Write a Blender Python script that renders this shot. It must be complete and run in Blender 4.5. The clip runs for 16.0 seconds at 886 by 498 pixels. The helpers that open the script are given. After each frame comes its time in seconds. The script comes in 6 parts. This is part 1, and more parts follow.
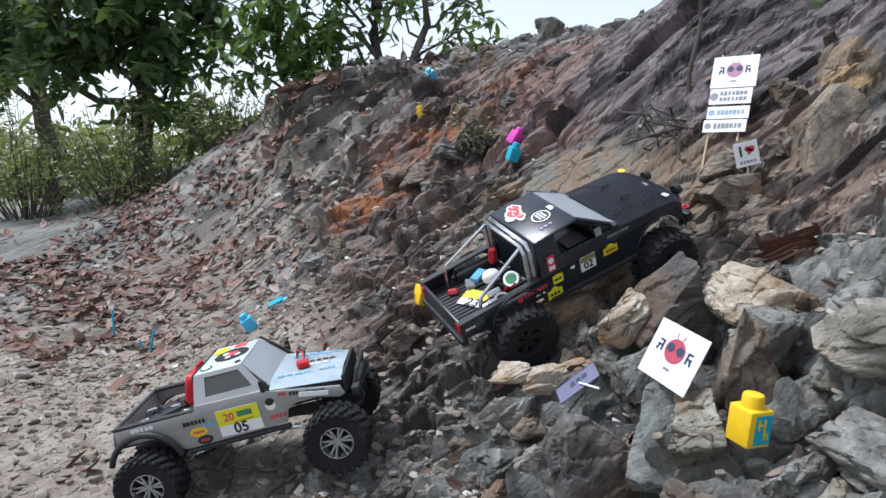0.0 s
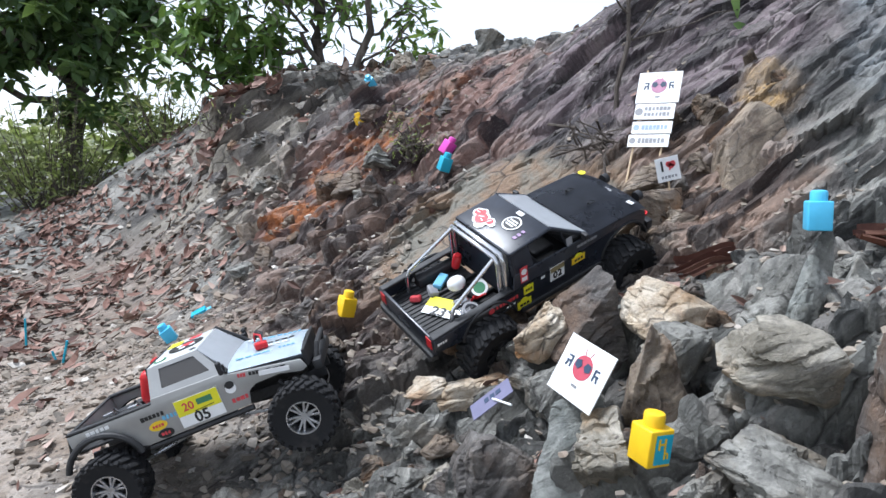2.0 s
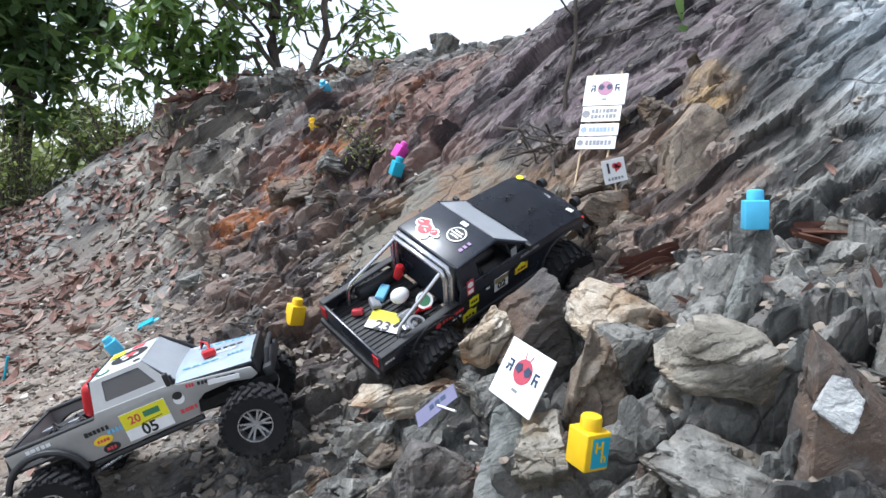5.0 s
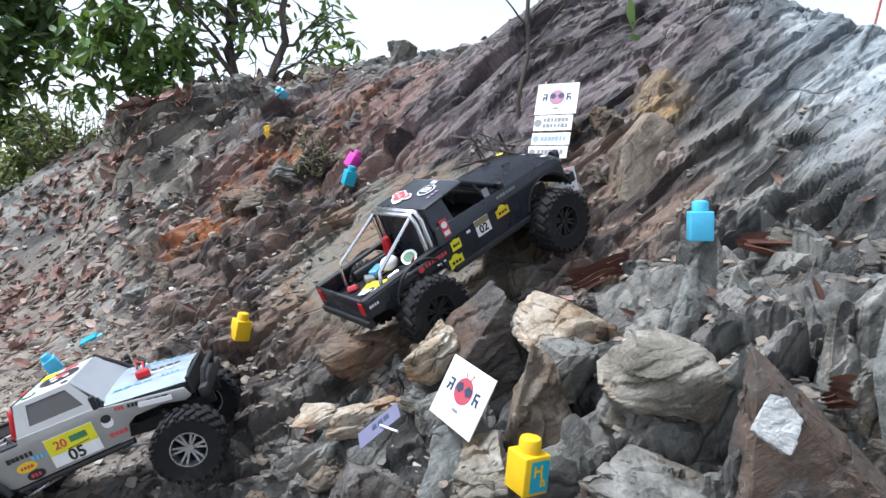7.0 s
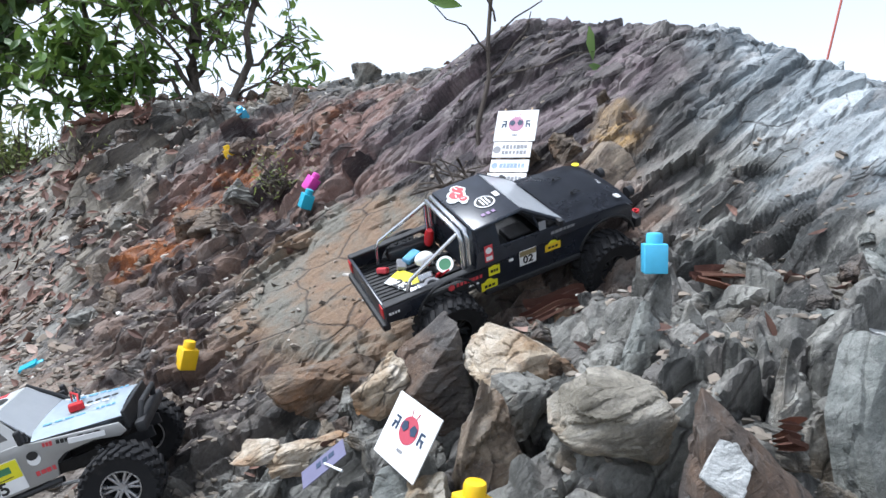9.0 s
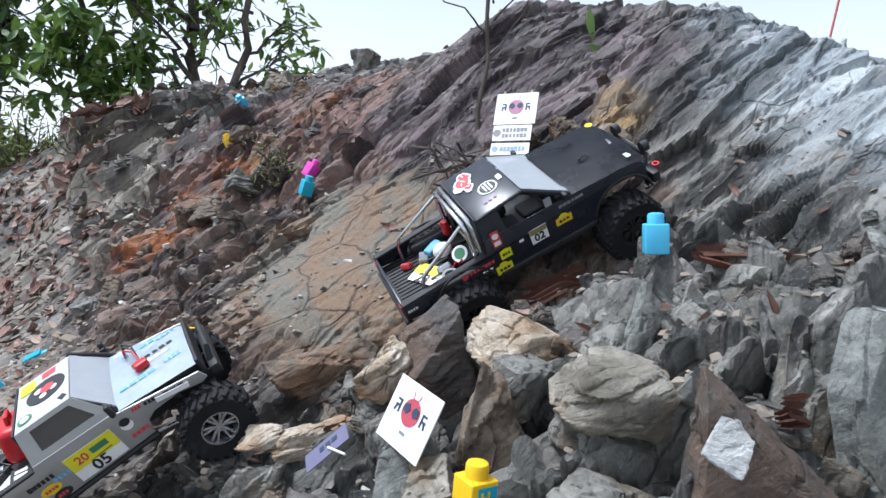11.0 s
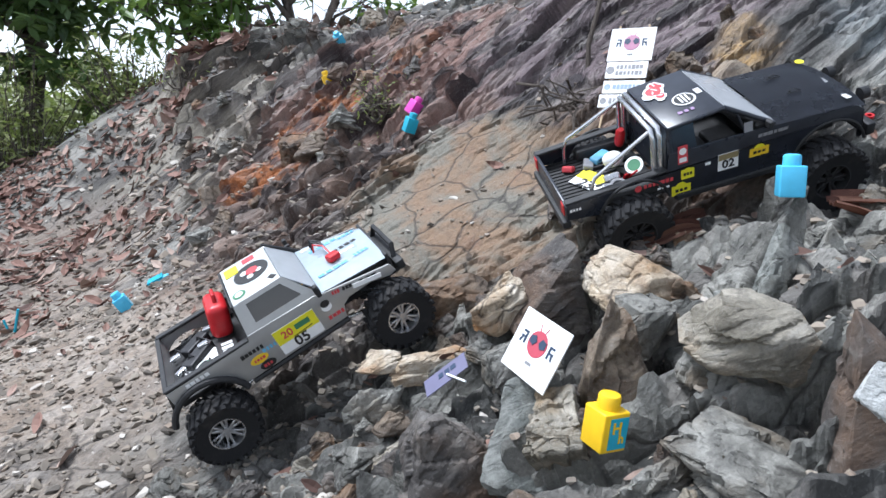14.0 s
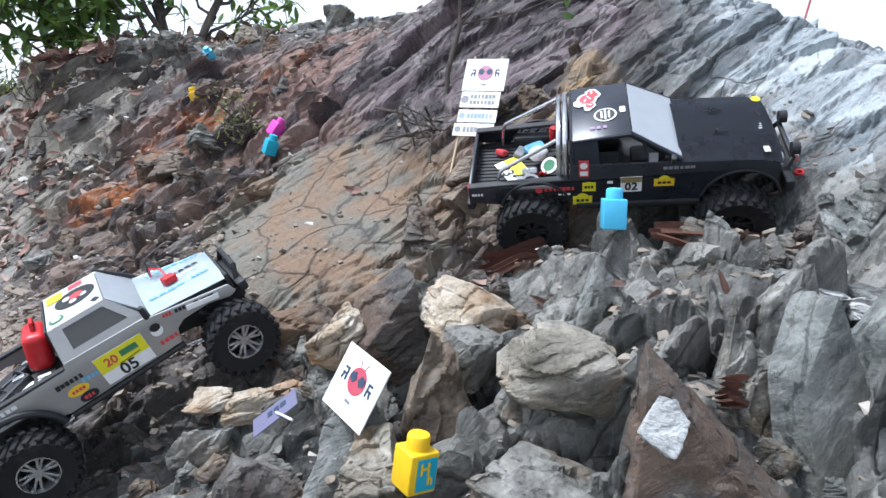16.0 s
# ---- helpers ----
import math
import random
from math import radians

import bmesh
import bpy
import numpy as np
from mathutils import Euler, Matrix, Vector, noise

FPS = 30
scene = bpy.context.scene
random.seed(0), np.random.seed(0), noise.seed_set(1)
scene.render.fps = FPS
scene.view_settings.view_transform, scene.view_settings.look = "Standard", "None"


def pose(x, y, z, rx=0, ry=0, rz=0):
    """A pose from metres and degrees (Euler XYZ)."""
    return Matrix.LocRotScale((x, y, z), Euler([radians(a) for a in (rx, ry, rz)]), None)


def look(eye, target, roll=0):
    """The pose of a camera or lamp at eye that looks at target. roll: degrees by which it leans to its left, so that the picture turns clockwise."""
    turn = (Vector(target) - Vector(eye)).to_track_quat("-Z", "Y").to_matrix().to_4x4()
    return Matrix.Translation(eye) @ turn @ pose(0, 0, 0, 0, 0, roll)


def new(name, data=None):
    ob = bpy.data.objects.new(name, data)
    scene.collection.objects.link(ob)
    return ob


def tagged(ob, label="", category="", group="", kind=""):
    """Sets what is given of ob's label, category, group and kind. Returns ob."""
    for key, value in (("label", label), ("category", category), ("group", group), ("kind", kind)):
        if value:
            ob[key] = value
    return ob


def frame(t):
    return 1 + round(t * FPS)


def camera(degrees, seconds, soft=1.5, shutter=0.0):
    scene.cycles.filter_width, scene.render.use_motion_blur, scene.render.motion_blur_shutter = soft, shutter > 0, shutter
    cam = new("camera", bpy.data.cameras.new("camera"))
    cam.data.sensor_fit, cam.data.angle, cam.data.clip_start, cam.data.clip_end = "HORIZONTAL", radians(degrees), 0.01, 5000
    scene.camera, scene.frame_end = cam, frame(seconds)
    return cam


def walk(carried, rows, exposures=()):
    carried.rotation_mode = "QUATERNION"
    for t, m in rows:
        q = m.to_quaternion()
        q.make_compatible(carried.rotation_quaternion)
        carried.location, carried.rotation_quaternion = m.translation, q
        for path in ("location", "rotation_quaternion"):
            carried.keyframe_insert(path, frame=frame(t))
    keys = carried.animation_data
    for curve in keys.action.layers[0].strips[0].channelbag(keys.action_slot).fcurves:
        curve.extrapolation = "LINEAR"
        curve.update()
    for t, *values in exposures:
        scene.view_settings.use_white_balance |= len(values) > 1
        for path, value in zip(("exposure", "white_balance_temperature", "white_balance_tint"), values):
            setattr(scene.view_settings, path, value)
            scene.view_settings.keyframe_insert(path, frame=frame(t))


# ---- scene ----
cam = camera(67.0, 16.0)
METRES, EYE, TILT, LEAN, TURN = 0.45, 0.62, -7.5, 0.0, 0.0
ROWS = [
    (0.0, 0.0, 0.0, 0.0, 0.0, 0.0, 0.0),
    (0.5, 0.03, 0.0136, -0.0114, -0.96, 0.69, -1.24),
    (1.0, 0.0631, 0.0273, -0.0016, -2.48, 1.23, -1.69),
    (1.5, 0.0803, 0.0487, -0.0019, -3.78, 0.91, -1.93),
    (2.0, 0.1272, 0.0661, 0.01, -4.33, 0.8, -0.69),
    (2.5, 0.1604, 0.0732, 0.0238, -4.83, 0.91, 0.47),
    (3.0, 0.1698, 0.0748, 0.0169, -4.84, 1.55, -0.42),
    (3.5, 0.1749, 0.0808, 0.0119, -6.01, 1.13, 0.33),
    (4.0, 0.1843, 0.0786, 0.0028, -6.39, 0.79, 0.53),
    (6.5, 0.2821, 0.1332, 0.0288, -9.37, 1.97, 0.63),
    (7.0, 0.3045, 0.147, 0.0339, -9.94, 1.77, 0.83),
    (7.5, 0.313, 0.1623, 0.0443, -10.03, 2.27, 0.63),
    (8.0, 0.3437, 0.1736, 0.0438, -11.24, 2.27, 0.76),
    (8.5, 0.3451, 0.1849, 0.061, -11.78, 2.87, 0.98),
    (9.0, 0.3709, 0.1993, 0.0644, -12.71, 3.56, 0.36),
    (11.5, 0.3792, 0.2069, 0.0449, -11.95, 1.82, 1.5),
    (12.0, 0.2703, 0.1976, 0.0396, -7.76, 1.12, 1.35),
    (12.5, 0.1948, 0.1908, 0.0367, -4.13, 0.22, 0.56),
    (13.0, 0.204, 0.1997, 0.026, -4.61, -1.94, 0.03),
    (13.5, 0.2175, 0.1978, 0.0288, -5.51, -2.32, -0.1),
    (14.0, 0.2336, 0.2035, 0.0281, -5.93, -2.39, -0.7),
    (14.5, 0.2551, 0.2175, 0.0322, -7.11, -2.33, -0.65),
    (15.0, 0.3012, 0.2302, 0.0388, -8.92, -1.62, -1.92),
    (15.5, 0.3731, 0.2287, 0.0534, -12.38, -1.15, -1.08),
    (16.0, 0.4398, 0.2214, 0.0643, -14.75, -0.57, -0.94),
]
walk(cam, [(t, pose(0, 0, EYE, TILT, LEAN, TURN) @ pose(METRES * x, METRES * y, METRES * z, 90 + pitch, roll, yaw)) for t, x, y, z, yaw, pitch, roll in ROWS],
     exposures=[(0.0, 0.50, 5870, 10), (0.5, 0.70, 5870, 10), (1.0, 0.84, 5870, 10), (9.2, 0.82, 5870, 10), (11.5, 0.62, 5820, 10), (13.0, 0.78, 5870, 10), (14.5, 0.86, 5820, 10), (16.0, 0.88, 5770, 10)])

from mathutils.kdtree import KDTree

# ---- daylight: thin bright overcast ----
world = bpy.data.worlds.new("overcast_sky")
scene.world = world
world.use_nodes = True
wn, wl = world.node_tree.nodes, world.node_tree.links
SUN_ELEV, SUN_TURN = radians(66), radians(-82)
sky = wn.new("ShaderNodeTexSky")
sky.sky_type = "NISHITA"
sky.sun_disc = False
sky.sun_elevation, sky.sun_rotation = SUN_ELEV, SUN_TURN
sky.air_density, sky.dust_density, sky.ozone_density = 1.0, 1.0, 1.0
pale = wn.new("ShaderNodeHueSaturation")
pale.inputs["Saturation"].default_value = 0.3
wl.new(sky.outputs[0], pale.inputs["Color"])
wl.new(pale.outputs[0], wn["Background"].inputs["Color"])
wn["Background"].inputs["Strength"].default_value = 0.145
sun = new("sun", bpy.data.lights.new("sun", "SUN"))
sun.data.energy, sun.data.angle, sun.data.color = 3.0, radians(18), (1.0, 0.995, 0.985)
sun.matrix_world = look((math.sin(SUN_TURN) * math.cos(SUN_ELEV) * 9, math.cos(SUN_TURN) * math.cos(SUN_ELEV) * 9, math.sin(SUN_ELEV) * 9), (0, 0, 0))


# ---- material tools ----
class Nodes:
    """A small helper to write node materials."""

    def __init__(self, name, rough=0.8, metal=0.0, spec=0.4):
        self.mat = bpy.data.materials.new(name)
        self.mat.use_nodes = True
        self.n, self.l = self.mat.node_tree.nodes, self.mat.node_tree.links
        self.b = self.n["Principled BSDF"]
        self.b.inputs["Roughness"].default_value = rough
        self.b.inputs["Metallic"].default_value = metal
        self.b.inputs["Specular IOR Level"].default_value = spec
        self.coord = self.n.new("ShaderNodeTexCoord").outputs["Object"]

    def put(self, socket, value):
        if hasattr(value, "links"):
            self.l.new(value, socket)
        else:
            socket.default_value = value if not isinstance(value, tuple) or len(value) != 3 or socket.type != "RGBA" else (*value, 1)

    def mapped(self, scale=(1, 1, 1), rot=(0, 0, 0), where=None):
        m = self.n.new("ShaderNodeMapping")
        self.l.new(where or self.coord, m.inputs["Vector"])
        m.inputs["Scale"].default_value = scale
        m.inputs["Rotation"].default_value = [radians(a) for a in rot]
        return m.outputs[0]

    def noise(self, scale, detail=6, rough=0.6, where=None, warp=0.0):
        t = self.n.new("ShaderNodeTexNoise")
        self.l.new(where or self.coord, t.inputs["Vector"])
        t.inputs["Scale"].default_value, t.inputs["Detail"].default_value = scale, detail
        t.inputs["Roughness"].default_value, t.inputs["Distortion"].default_value = rough, warp
        return t.outputs["Fac"]

    def warped(self, amount):
        """Coordinates pushed about by noise."""
        t = self.n.new("ShaderNodeTexNoise")
        self.l.new(self.coord, t.inputs["Vector"])
        t.inputs["Scale"].default_value, t.inputs["Detail"].default_value = 9, 5
        v = self.n.new("ShaderNodeVectorMath")
        v.operation = "MULTIPLY_ADD"
        self.l.new(t.outputs["Color"], v.inputs[0])
        v.inputs[1].default_value = (amount, amount, amount)
        self.l.new(self.coord, v.inputs[2])
        return v.outputs[0]

    def voronoi(self, scale, feature="F1", out="Distance", where=None):
        t = self.n.new("ShaderNodeTexVoronoi")
        t.feature = feature
        self.l.new(where or self.coord, t.inputs["Vector"])
        t.inputs["Scale"].default_value = scale
        return t.outputs[out]

    def ramp(self, fac, *stops):
        r = self.n.new("ShaderNodeValToRGB")
        self.l.new(fac, r.inputs[0])
        e = r.color_ramp.elements
        while len(e) < len(stops):
            e.new(0.5)
        for el, (p, c) in zip(e, stops):
            el.position, el.color = p, (*c, 1) if isinstance(c, tuple) else (c, c, c, 1)
        return r.outputs[0]

    def mix(self, fac, a, b, how="MIX"):
        m = self.n.new("ShaderNodeMix")
        m.data_type, m.blend_type = "RGBA", how
        self.put(m.inputs["Factor"], fac), self.put(m.inputs["A"], a), self.put(m.inputs["B"], b)
        return m.outputs["Result"]

    def math(self, how, a, b=0.0, c=0.0):
        m = self.n.new("ShaderNodeMath")
        m.operation = how
        for s, v in zip(m.inputs, (a, b, c)):
            self.put(s, v)
        return m.outputs[0]

    def near(self, place, radius, soft=0.5, stretch=(1, 1, 1)):
        """1 inside a ball round a place, falling off to 0."""
        v = self.n.new("ShaderNodeVectorMath")
        v.operation = "SUBTRACT"
        self.l.new(self.coord, v.inputs[0])
        v.inputs[1].default_value = place
        d = self.n.new("ShaderNodeVectorMath")
        d.operation = "MULTIPLY"
        self.l.new(v.outputs[0], d.inputs[0])
        d.inputs[1].default_value = [1 / (radius * s) for s in stretch]
        ln = self.n.new("ShaderNodeVectorMath")
        ln.operation = "LENGTH"
        self.l.new(d.outputs[0], ln.inputs[0])
        wob = self.math("MULTIPLY_ADD", self.noise(3.5 / radius, 4), 0.9, -0.45)
        r = self.n.new("ShaderNodeMapRange")
        r.interpolation_type = "SMOOTHSTEP"
        self.l.new(self.math("ADD", ln.outputs["Value"], wob), r.inputs[0])
        for k, val in ((1, 1 - soft / 2), (2, 1 + soft / 2), (3, 1), (4, 0)):
            r.inputs[k].default_value = val
        return r.outputs[0]

    def bedded(self, scale, tilt=38, where=None):
        """Coordinates turned onto the tilted bedding, then scaled."""
        m = self.n.new("ShaderNodeMapping")
        self.l.new(where or self.coord, m.inputs["Vector"])
        m.inputs["Rotation"].default_value = (radians(8), radians(tilt), radians(-12))
        return self.mapped(scale, where=m.outputs[0])

    def shifted(self, size=1.0):
        """Coordinates scaled, and moved by a random step for each object."""
        v = self.n.new("ShaderNodeVectorMath")
        v.operation = "MULTIPLY_ADD"
        self.l.new(self.coord, v.inputs[0])
        v.inputs[1].default_value = (size, size, size)
        far = self.math("MULTIPLY", self.random(), 9.0)
        self.l.new(far, v.inputs[2])
        return v.outputs[0]

    def part_of(self, colour, k):
        t = self.n.new("ShaderNodeSeparateColor")
        self.l.new(colour, t.inputs[0])
        return t.outputs[k]

    def stored(self, name):
        a = self.n.new("ShaderNodeAttribute")
        a.attribute_name = name
        return a.outputs["Color"]

    def random(self):
        return self.n.new("ShaderNodeObjectInfo").outputs["Random"]

    def island(self):
        return self.n.new("ShaderNodeNewGeometry").outputs["Random Per Island"]

    def bump(self, height, strength=0.5, dist=0.01):
        b = self.n.new("ShaderNodeBump")
        self.l.new(height, b.inputs["Height"])
        b.inputs["Strength"].default_value, b.inputs["Distance"].default_value = strength, dist
        self.l.new(b.outputs[0], self.b.inputs["Normal"])

    def done(self, colour, rough=None):
        self.put(self.b.inputs["Base Color"], colour)
        if rough is not None:
            self.put(self.b.inputs["Roughness"], rough)
        return self.mat


def plain(name, colour, rough=0.5, metal=0.0, grain=0.12, scale=60, spec=0.4, bump=0.0):
    """Paint, plastic or metal with slight mottling."""
    m = Nodes(name, rough, metal, spec)
    f = m.noise(scale, 5)
    c = m.mix(m.ramp(f, (0.3, 0.0), (0.7, 1.0)), tuple(v * (1 - grain) for v in colour), tuple(min(1, v * (1 + grain)) for v in colour))
    r = m.math("MULTIPLY_ADD", m.noise(scale * 0.4, 4), 0.3, rough - 0.15)
    if bump:
        m.bump(f, bump, 0.002)
    return m.done(c, r)


def rock_finish(m, c, layers, fine, blocks, cracks, relief):
    """Grain, weather streaks, joints and relief common to all stone."""
    c = m.mix(m.ramp(layers, (0.36, 0.6), (0.48, 0.0)), c, m.mix(0.62, c, (0.022, 0.021, 0.021)))
    c = m.mix(m.ramp(layers, (0.55, 0.0), (0.7, 0.55)), c, m.mix(0.5, c, (0.46, 0.45, 0.42)))
    c = m.mix(m.ramp(fine, (0.34, 0.6), (0.5, 0.0)), c, m.mix(0.6, c, (0.02, 0.018, 0.017)))
    grit = m.noise(240, 4, 0.7)
    c = m.mix(m.ramp(grit, (0.36, 0.35), (0.47, 0.0)), c, m.mix(0.6, c, (0.02, 0.018, 0.017)))
    c = m.mix(m.ramp(grit, (0.59, 0.0), (0.7, 0.4)), c, m.mix(0.6, c, (0.55, 0.53, 0.5)))
    line = m.ramp(cracks, (0.0, 0.0), (0.035, 1.0))
    c = m.mix(m.ramp(line, (0.0, 0.75), (0.9, 0.0)), c, (0.026, 0.022, 0.02))
    h = m.math("ADD", m.math("MULTIPLY", line, 0.35), m.math("ADD", m.math("MULTIPLY", blocks, 0.5), m.math("ADD", m.math("MULTIPLY", layers, 1.1), m.math("MULTIPLY", fine, 0.8))))
    m.bump(h, 0.9, relief)
    return m.done(c, m.math("MULTIPLY_ADD", fine, 0.35, 0.52))


def stone_material(name, dark, mid, light, stain, size=1.0):
    """A loose stone: patches of three tones, a stain, tilted layers."""
    m = Nodes(name, 0.8, 0, 0.4)
    m.coord = m.shifted(size)
    w = m.warped(0.05)
    big = m.noise(11, 6, 0.62, None, 0.8)
    fine = m.noise(75, 8, 0.72)
    layers = m.noise(12, 8, 0.7, m.bedded((1, 1, 5), 30, w), 0.3)
    cell = m.voronoi(20, "F1", "Color", m.bedded((0.6, 1, 2.0), 30, w))
    c = m.ramp(big, (0.34, dark), (0.5, mid), (0.64, light))
    c = m.mix(m.math("MULTIPLY", m.part_of(cell, 0), 0.45), c, m.mix(m.part_of(cell, 1), dark, light))
    c = m.mix(m.ramp(m.noise(6, 5, 0.6), (0.5, 0.0), (0.64, 0.8)), c, stain)
    cracks = m.voronoi(7, "DISTANCE_TO_EDGE", "Distance", m.bedded((0.6, 1, 1.8), 30, m.warped(0.14)))
    cracks = m.math("ADD", cracks, m.ramp(m.noise(5, 3), (0.45, 0.0), (0.55, 0.2)))
    return rock_finish(m, c, layers, fine, m.part_of(cell, 2), cracks, 0.007)


def hill_material():
    m = Nodes("hill_rock", 0.8, 0, 0.4)
    w = m.warped(0.045)
    fine = m.noise(70, 8, 0.72)
    layers = m.noise(7, 9, 0.68, m.bedded((0.6, 1, 6), 40, w), 0.4)
    tone = m.stored("block_tone")
    t1, t2, t3 = (m.part_of(tone, k) for k in range(3))
    vary = m.math("ADD", m.math("MULTIPLY", m.noise(5, 7, 0.66, m.bedded((0.7, 1, 2.4), 40), 0.5), 0.95), m.math("MULTIPLY_ADD", t2, 0.5, -0.22))
    two = lambda a, b: m.mix(m.ramp(vary, (0.34, 0.0), (0.68, 1.0)), a, b)
    patch = lambda place, r, soft, stretch=(1, 1, 1): m.near(place, r, soft, stretch)
    c = two((0.05, 0.05, 0.045), (0.24, 0.236, 0.21))
    # grey-brown bank far down the path
    c = m.mix(patch((-0.75, 3.7, 0.6), 0.9, 0.8, (0.9, 1.3, 0.7)), c, two((0.045, 0.036, 0.03), (0.27, 0.24, 0.19)))
    # maroon and brown middle of the slope
    c = m.mix(patch((0.05, 2.55, 0.75), 0.85, 0.6, (0.8, 1.2, 0.6)), c, two((0.032, 0.018, 0.018), (0.22, 0.125, 0.098)))
    c = m.mix(patch((-0.12, 1.85, 0.36), 0.5, 0.6, (1.0, 1.2, 0.7)), c, two((0.036, 0.022, 0.019), (0.185, 0.12, 0.088)))
    # mauve shoulder
    c = m.mix(patch((0.75, 1.85, 0.98), 0.5, 0.5, (0.95, 1.0, 0.7)), c, two((0.03, 0.022, 0.025), (0.17, 0.13, 0.136)))
    # brown broken ground under the signs
    c = m.mix(patch((0.68, 1.42, 0.55), 0.26, 0.5, (1.0, 1.0, 0.9)), c, two((0.05, 0.034, 0.028), (0.25, 0.17, 0.125)))
    # rust
    rust = m.mix(m.ramp(m.noise(10, 5, 0.6), (0.42, 0.0), (0.56, 1.0)), (0.055, 0.02, 0.013), (0.27, 0.085, 0.016))
    c = m.mix(patch((-0.15, 2.68, 0.62), 0.25, 0.25, (1.0, 1.6, 1.1)), c, rust)
    c = m.mix(m.math("MULTIPLY", patch((-0.34, 2.55, 0.44), 0.14, 0.5, (1.0, 1.6, 0.9)), m.ramp(t1, (0.3, 0.0), (0.4, 1.0))), c, rust)
    c = m.mix(m.math("MULTIPLY", patch((0.12, 2.5, 0.78), 0.35, 0.6), m.ramp(t1, (0.72, 0.0), (0.78, 0.8))), c, rust)
    # the flat slab: grey-cream above, tan below
    flat = m.mix(m.ramp(m.noise(6, 6, 0.6, None, 0.6), (0.42, 0.0), (0.58, 1.0)), (0.172, 0.16, 0.128), (0.215, 0.142, 0.088))
    flat = m.mix(m.ramp(m.noise(14, 5), (0.6, 0.0), (0.72, 0.45)), flat, (0.2, 0.1, 0.062))
    slab = patch((0.32, 1.61, 0.48), 0.27, 0.3, (1.35, 1.25, 0.9))
    c = m.mix(slab, c, flat)
    # ochre spot
    c = m.mix(m.math("MULTIPLY", patch((0.875, 1.47, 0.815), 0.075, 0.7, (0.75, 1.3, 1.1)), m.ramp(fine, (0.3, 0.4), (0.55, 1.0))), c, two((0.12, 0.08, 0.045), (0.36, 0.23, 0.09)))
    # blue-grey face
    c = m.mix(patch((1.52, 1.3, 0.8), 0.52, 0.5, (0.85, 1.4, 1.0)), c, two((0.18, 0.21, 0.225), (0.5, 0.54, 0.55)))
    # path
    sand = m.mix(m.ramp(m.noise(7, 6, 0.7), (0.38, 0.0), (0.62, 1.0)), m.mix(fine, (0.10, 0.075, 0.056), (0.32, 0.245, 0.18)), m.mix(fine, (0.19, 0.155, 0.125), (0.5, 0.43, 0.355)))
    c = m.mix(patch((-1.2, 1.6, -0.1), 1.2, 0.5, (0.93, 1.0, 0.32)), c, sand)
    c = m.mix(patch((-1.1, 3.4, -0.05), 0.8, 0.9, (1.0, 1.2, 0.4)), c, m.mix(fine, (0.1, 0.075, 0.06), (0.28, 0.22, 0.17)))
    # every broken block has its own tone
    c = m.mix(m.math("MULTIPLY", m.ramp(t1, (0.0, 0.65), (0.45, 0.0)), m.math("SUBTRACT", 1.0, slab)), c, m.mix(0.6, c, (0.02, 0.018, 0.018)))
    c = m.mix(m.math("MULTIPLY", m.ramp(t3, (0.55, 0.0), (1.0, 0.6)), m.math("SUBTRACT", 1.0, slab)), c, m.mix(0.5, c, (0.42, 0.38, 0.34)))
    cracks = m.voronoi(7, "DISTANCE_TO_EDGE", "Distance", m.bedded((0.8, 1, 1.4), 40, m.warped(0.07)))
    cracks = m.math("ADD", cracks, m.math("MULTIPLY", m.math("SUBTRACT", 1.0, slab), m.ramp(m.noise(4, 3), (0.5, 0.0), (0.58, 0.2))))
    wall = m.math("MAXIMUM", patch((1.45, 1.3, 0.8), 0.62, 0.4, (0.85, 1.4, 1.0)), patch((0.85, 1.85, 0.95), 0.5, 0.4))
    shard = m.voronoi(17, "DISTANCE_TO_EDGE", "Distance", m.bedded((0.45, 1, 1.5), 34, m.warped(0.06)))
    cracks = m.mix(m.math("MULTIPLY", wall, m.ramp(m.noise(9, 4), (0.45, 1.0), (0.6, 0.0))), cracks, m.math("MULTIPLY", shard, 0.6))
    layers = m.math("MULTIPLY_ADD", m.math("SUBTRACT", layers, 0.52), m.math("MULTIPLY_ADD", slab, -0.75, 1.0), 0.52)
    return rock_finish(m, c, layers, fine, m.math("MULTIPLY", t2, m.math("SUBTRACT", 1.0, slab)), cracks, 0.009)


HILL = hill_material()
STONES = {
    "grey": ((0.052, 0.052, 0.046), (0.165, 0.16, 0.14), (0.38, 0.37, 0.33), (0.17, 0.13, 0.085)),
    "brown": ((0.05, 0.036, 0.027), (0.145, 0.108, 0.078), (0.3, 0.24, 0.175), (0.23, 0.12, 0.055)),
    "pale": ((0.27, 0.17, 0.085), (0.46, 0.37, 0.26), (0.66, 0.6, 0.5), (0.34, 0.16, 0.05)),
    "slate": ((0.085, 0.093, 0.085), (0.175, 0.187, 0.172), (0.36, 0.365, 0.335), (0.14, 0.135, 0.11)),
    "buff": ((0.13, 0.115, 0.085), (0.27, 0.245, 0.195), (0.46, 0.42, 0.35), (0.31, 0.21, 0.11)),
    "dark": ((0.04, 0.036, 0.034), (0.095, 0.085, 0.078), (0.2, 0.175, 0.15), (0.13, 0.08, 0.05)),
    "chalk": ((0.4, 0.41, 0.4), (0.52, 0.53, 0.51), (0.68, 0.68, 0.66), (0.45, 0.42, 0.38)),
}
ROCK_MATS = {k: stone_material(k + "_stone", *v) for k, v in STONES.items()}
SMALL_MATS = {k: stone_material("small_%s_stone" % k, *v, 0.1) for k, v in STONES.items()}


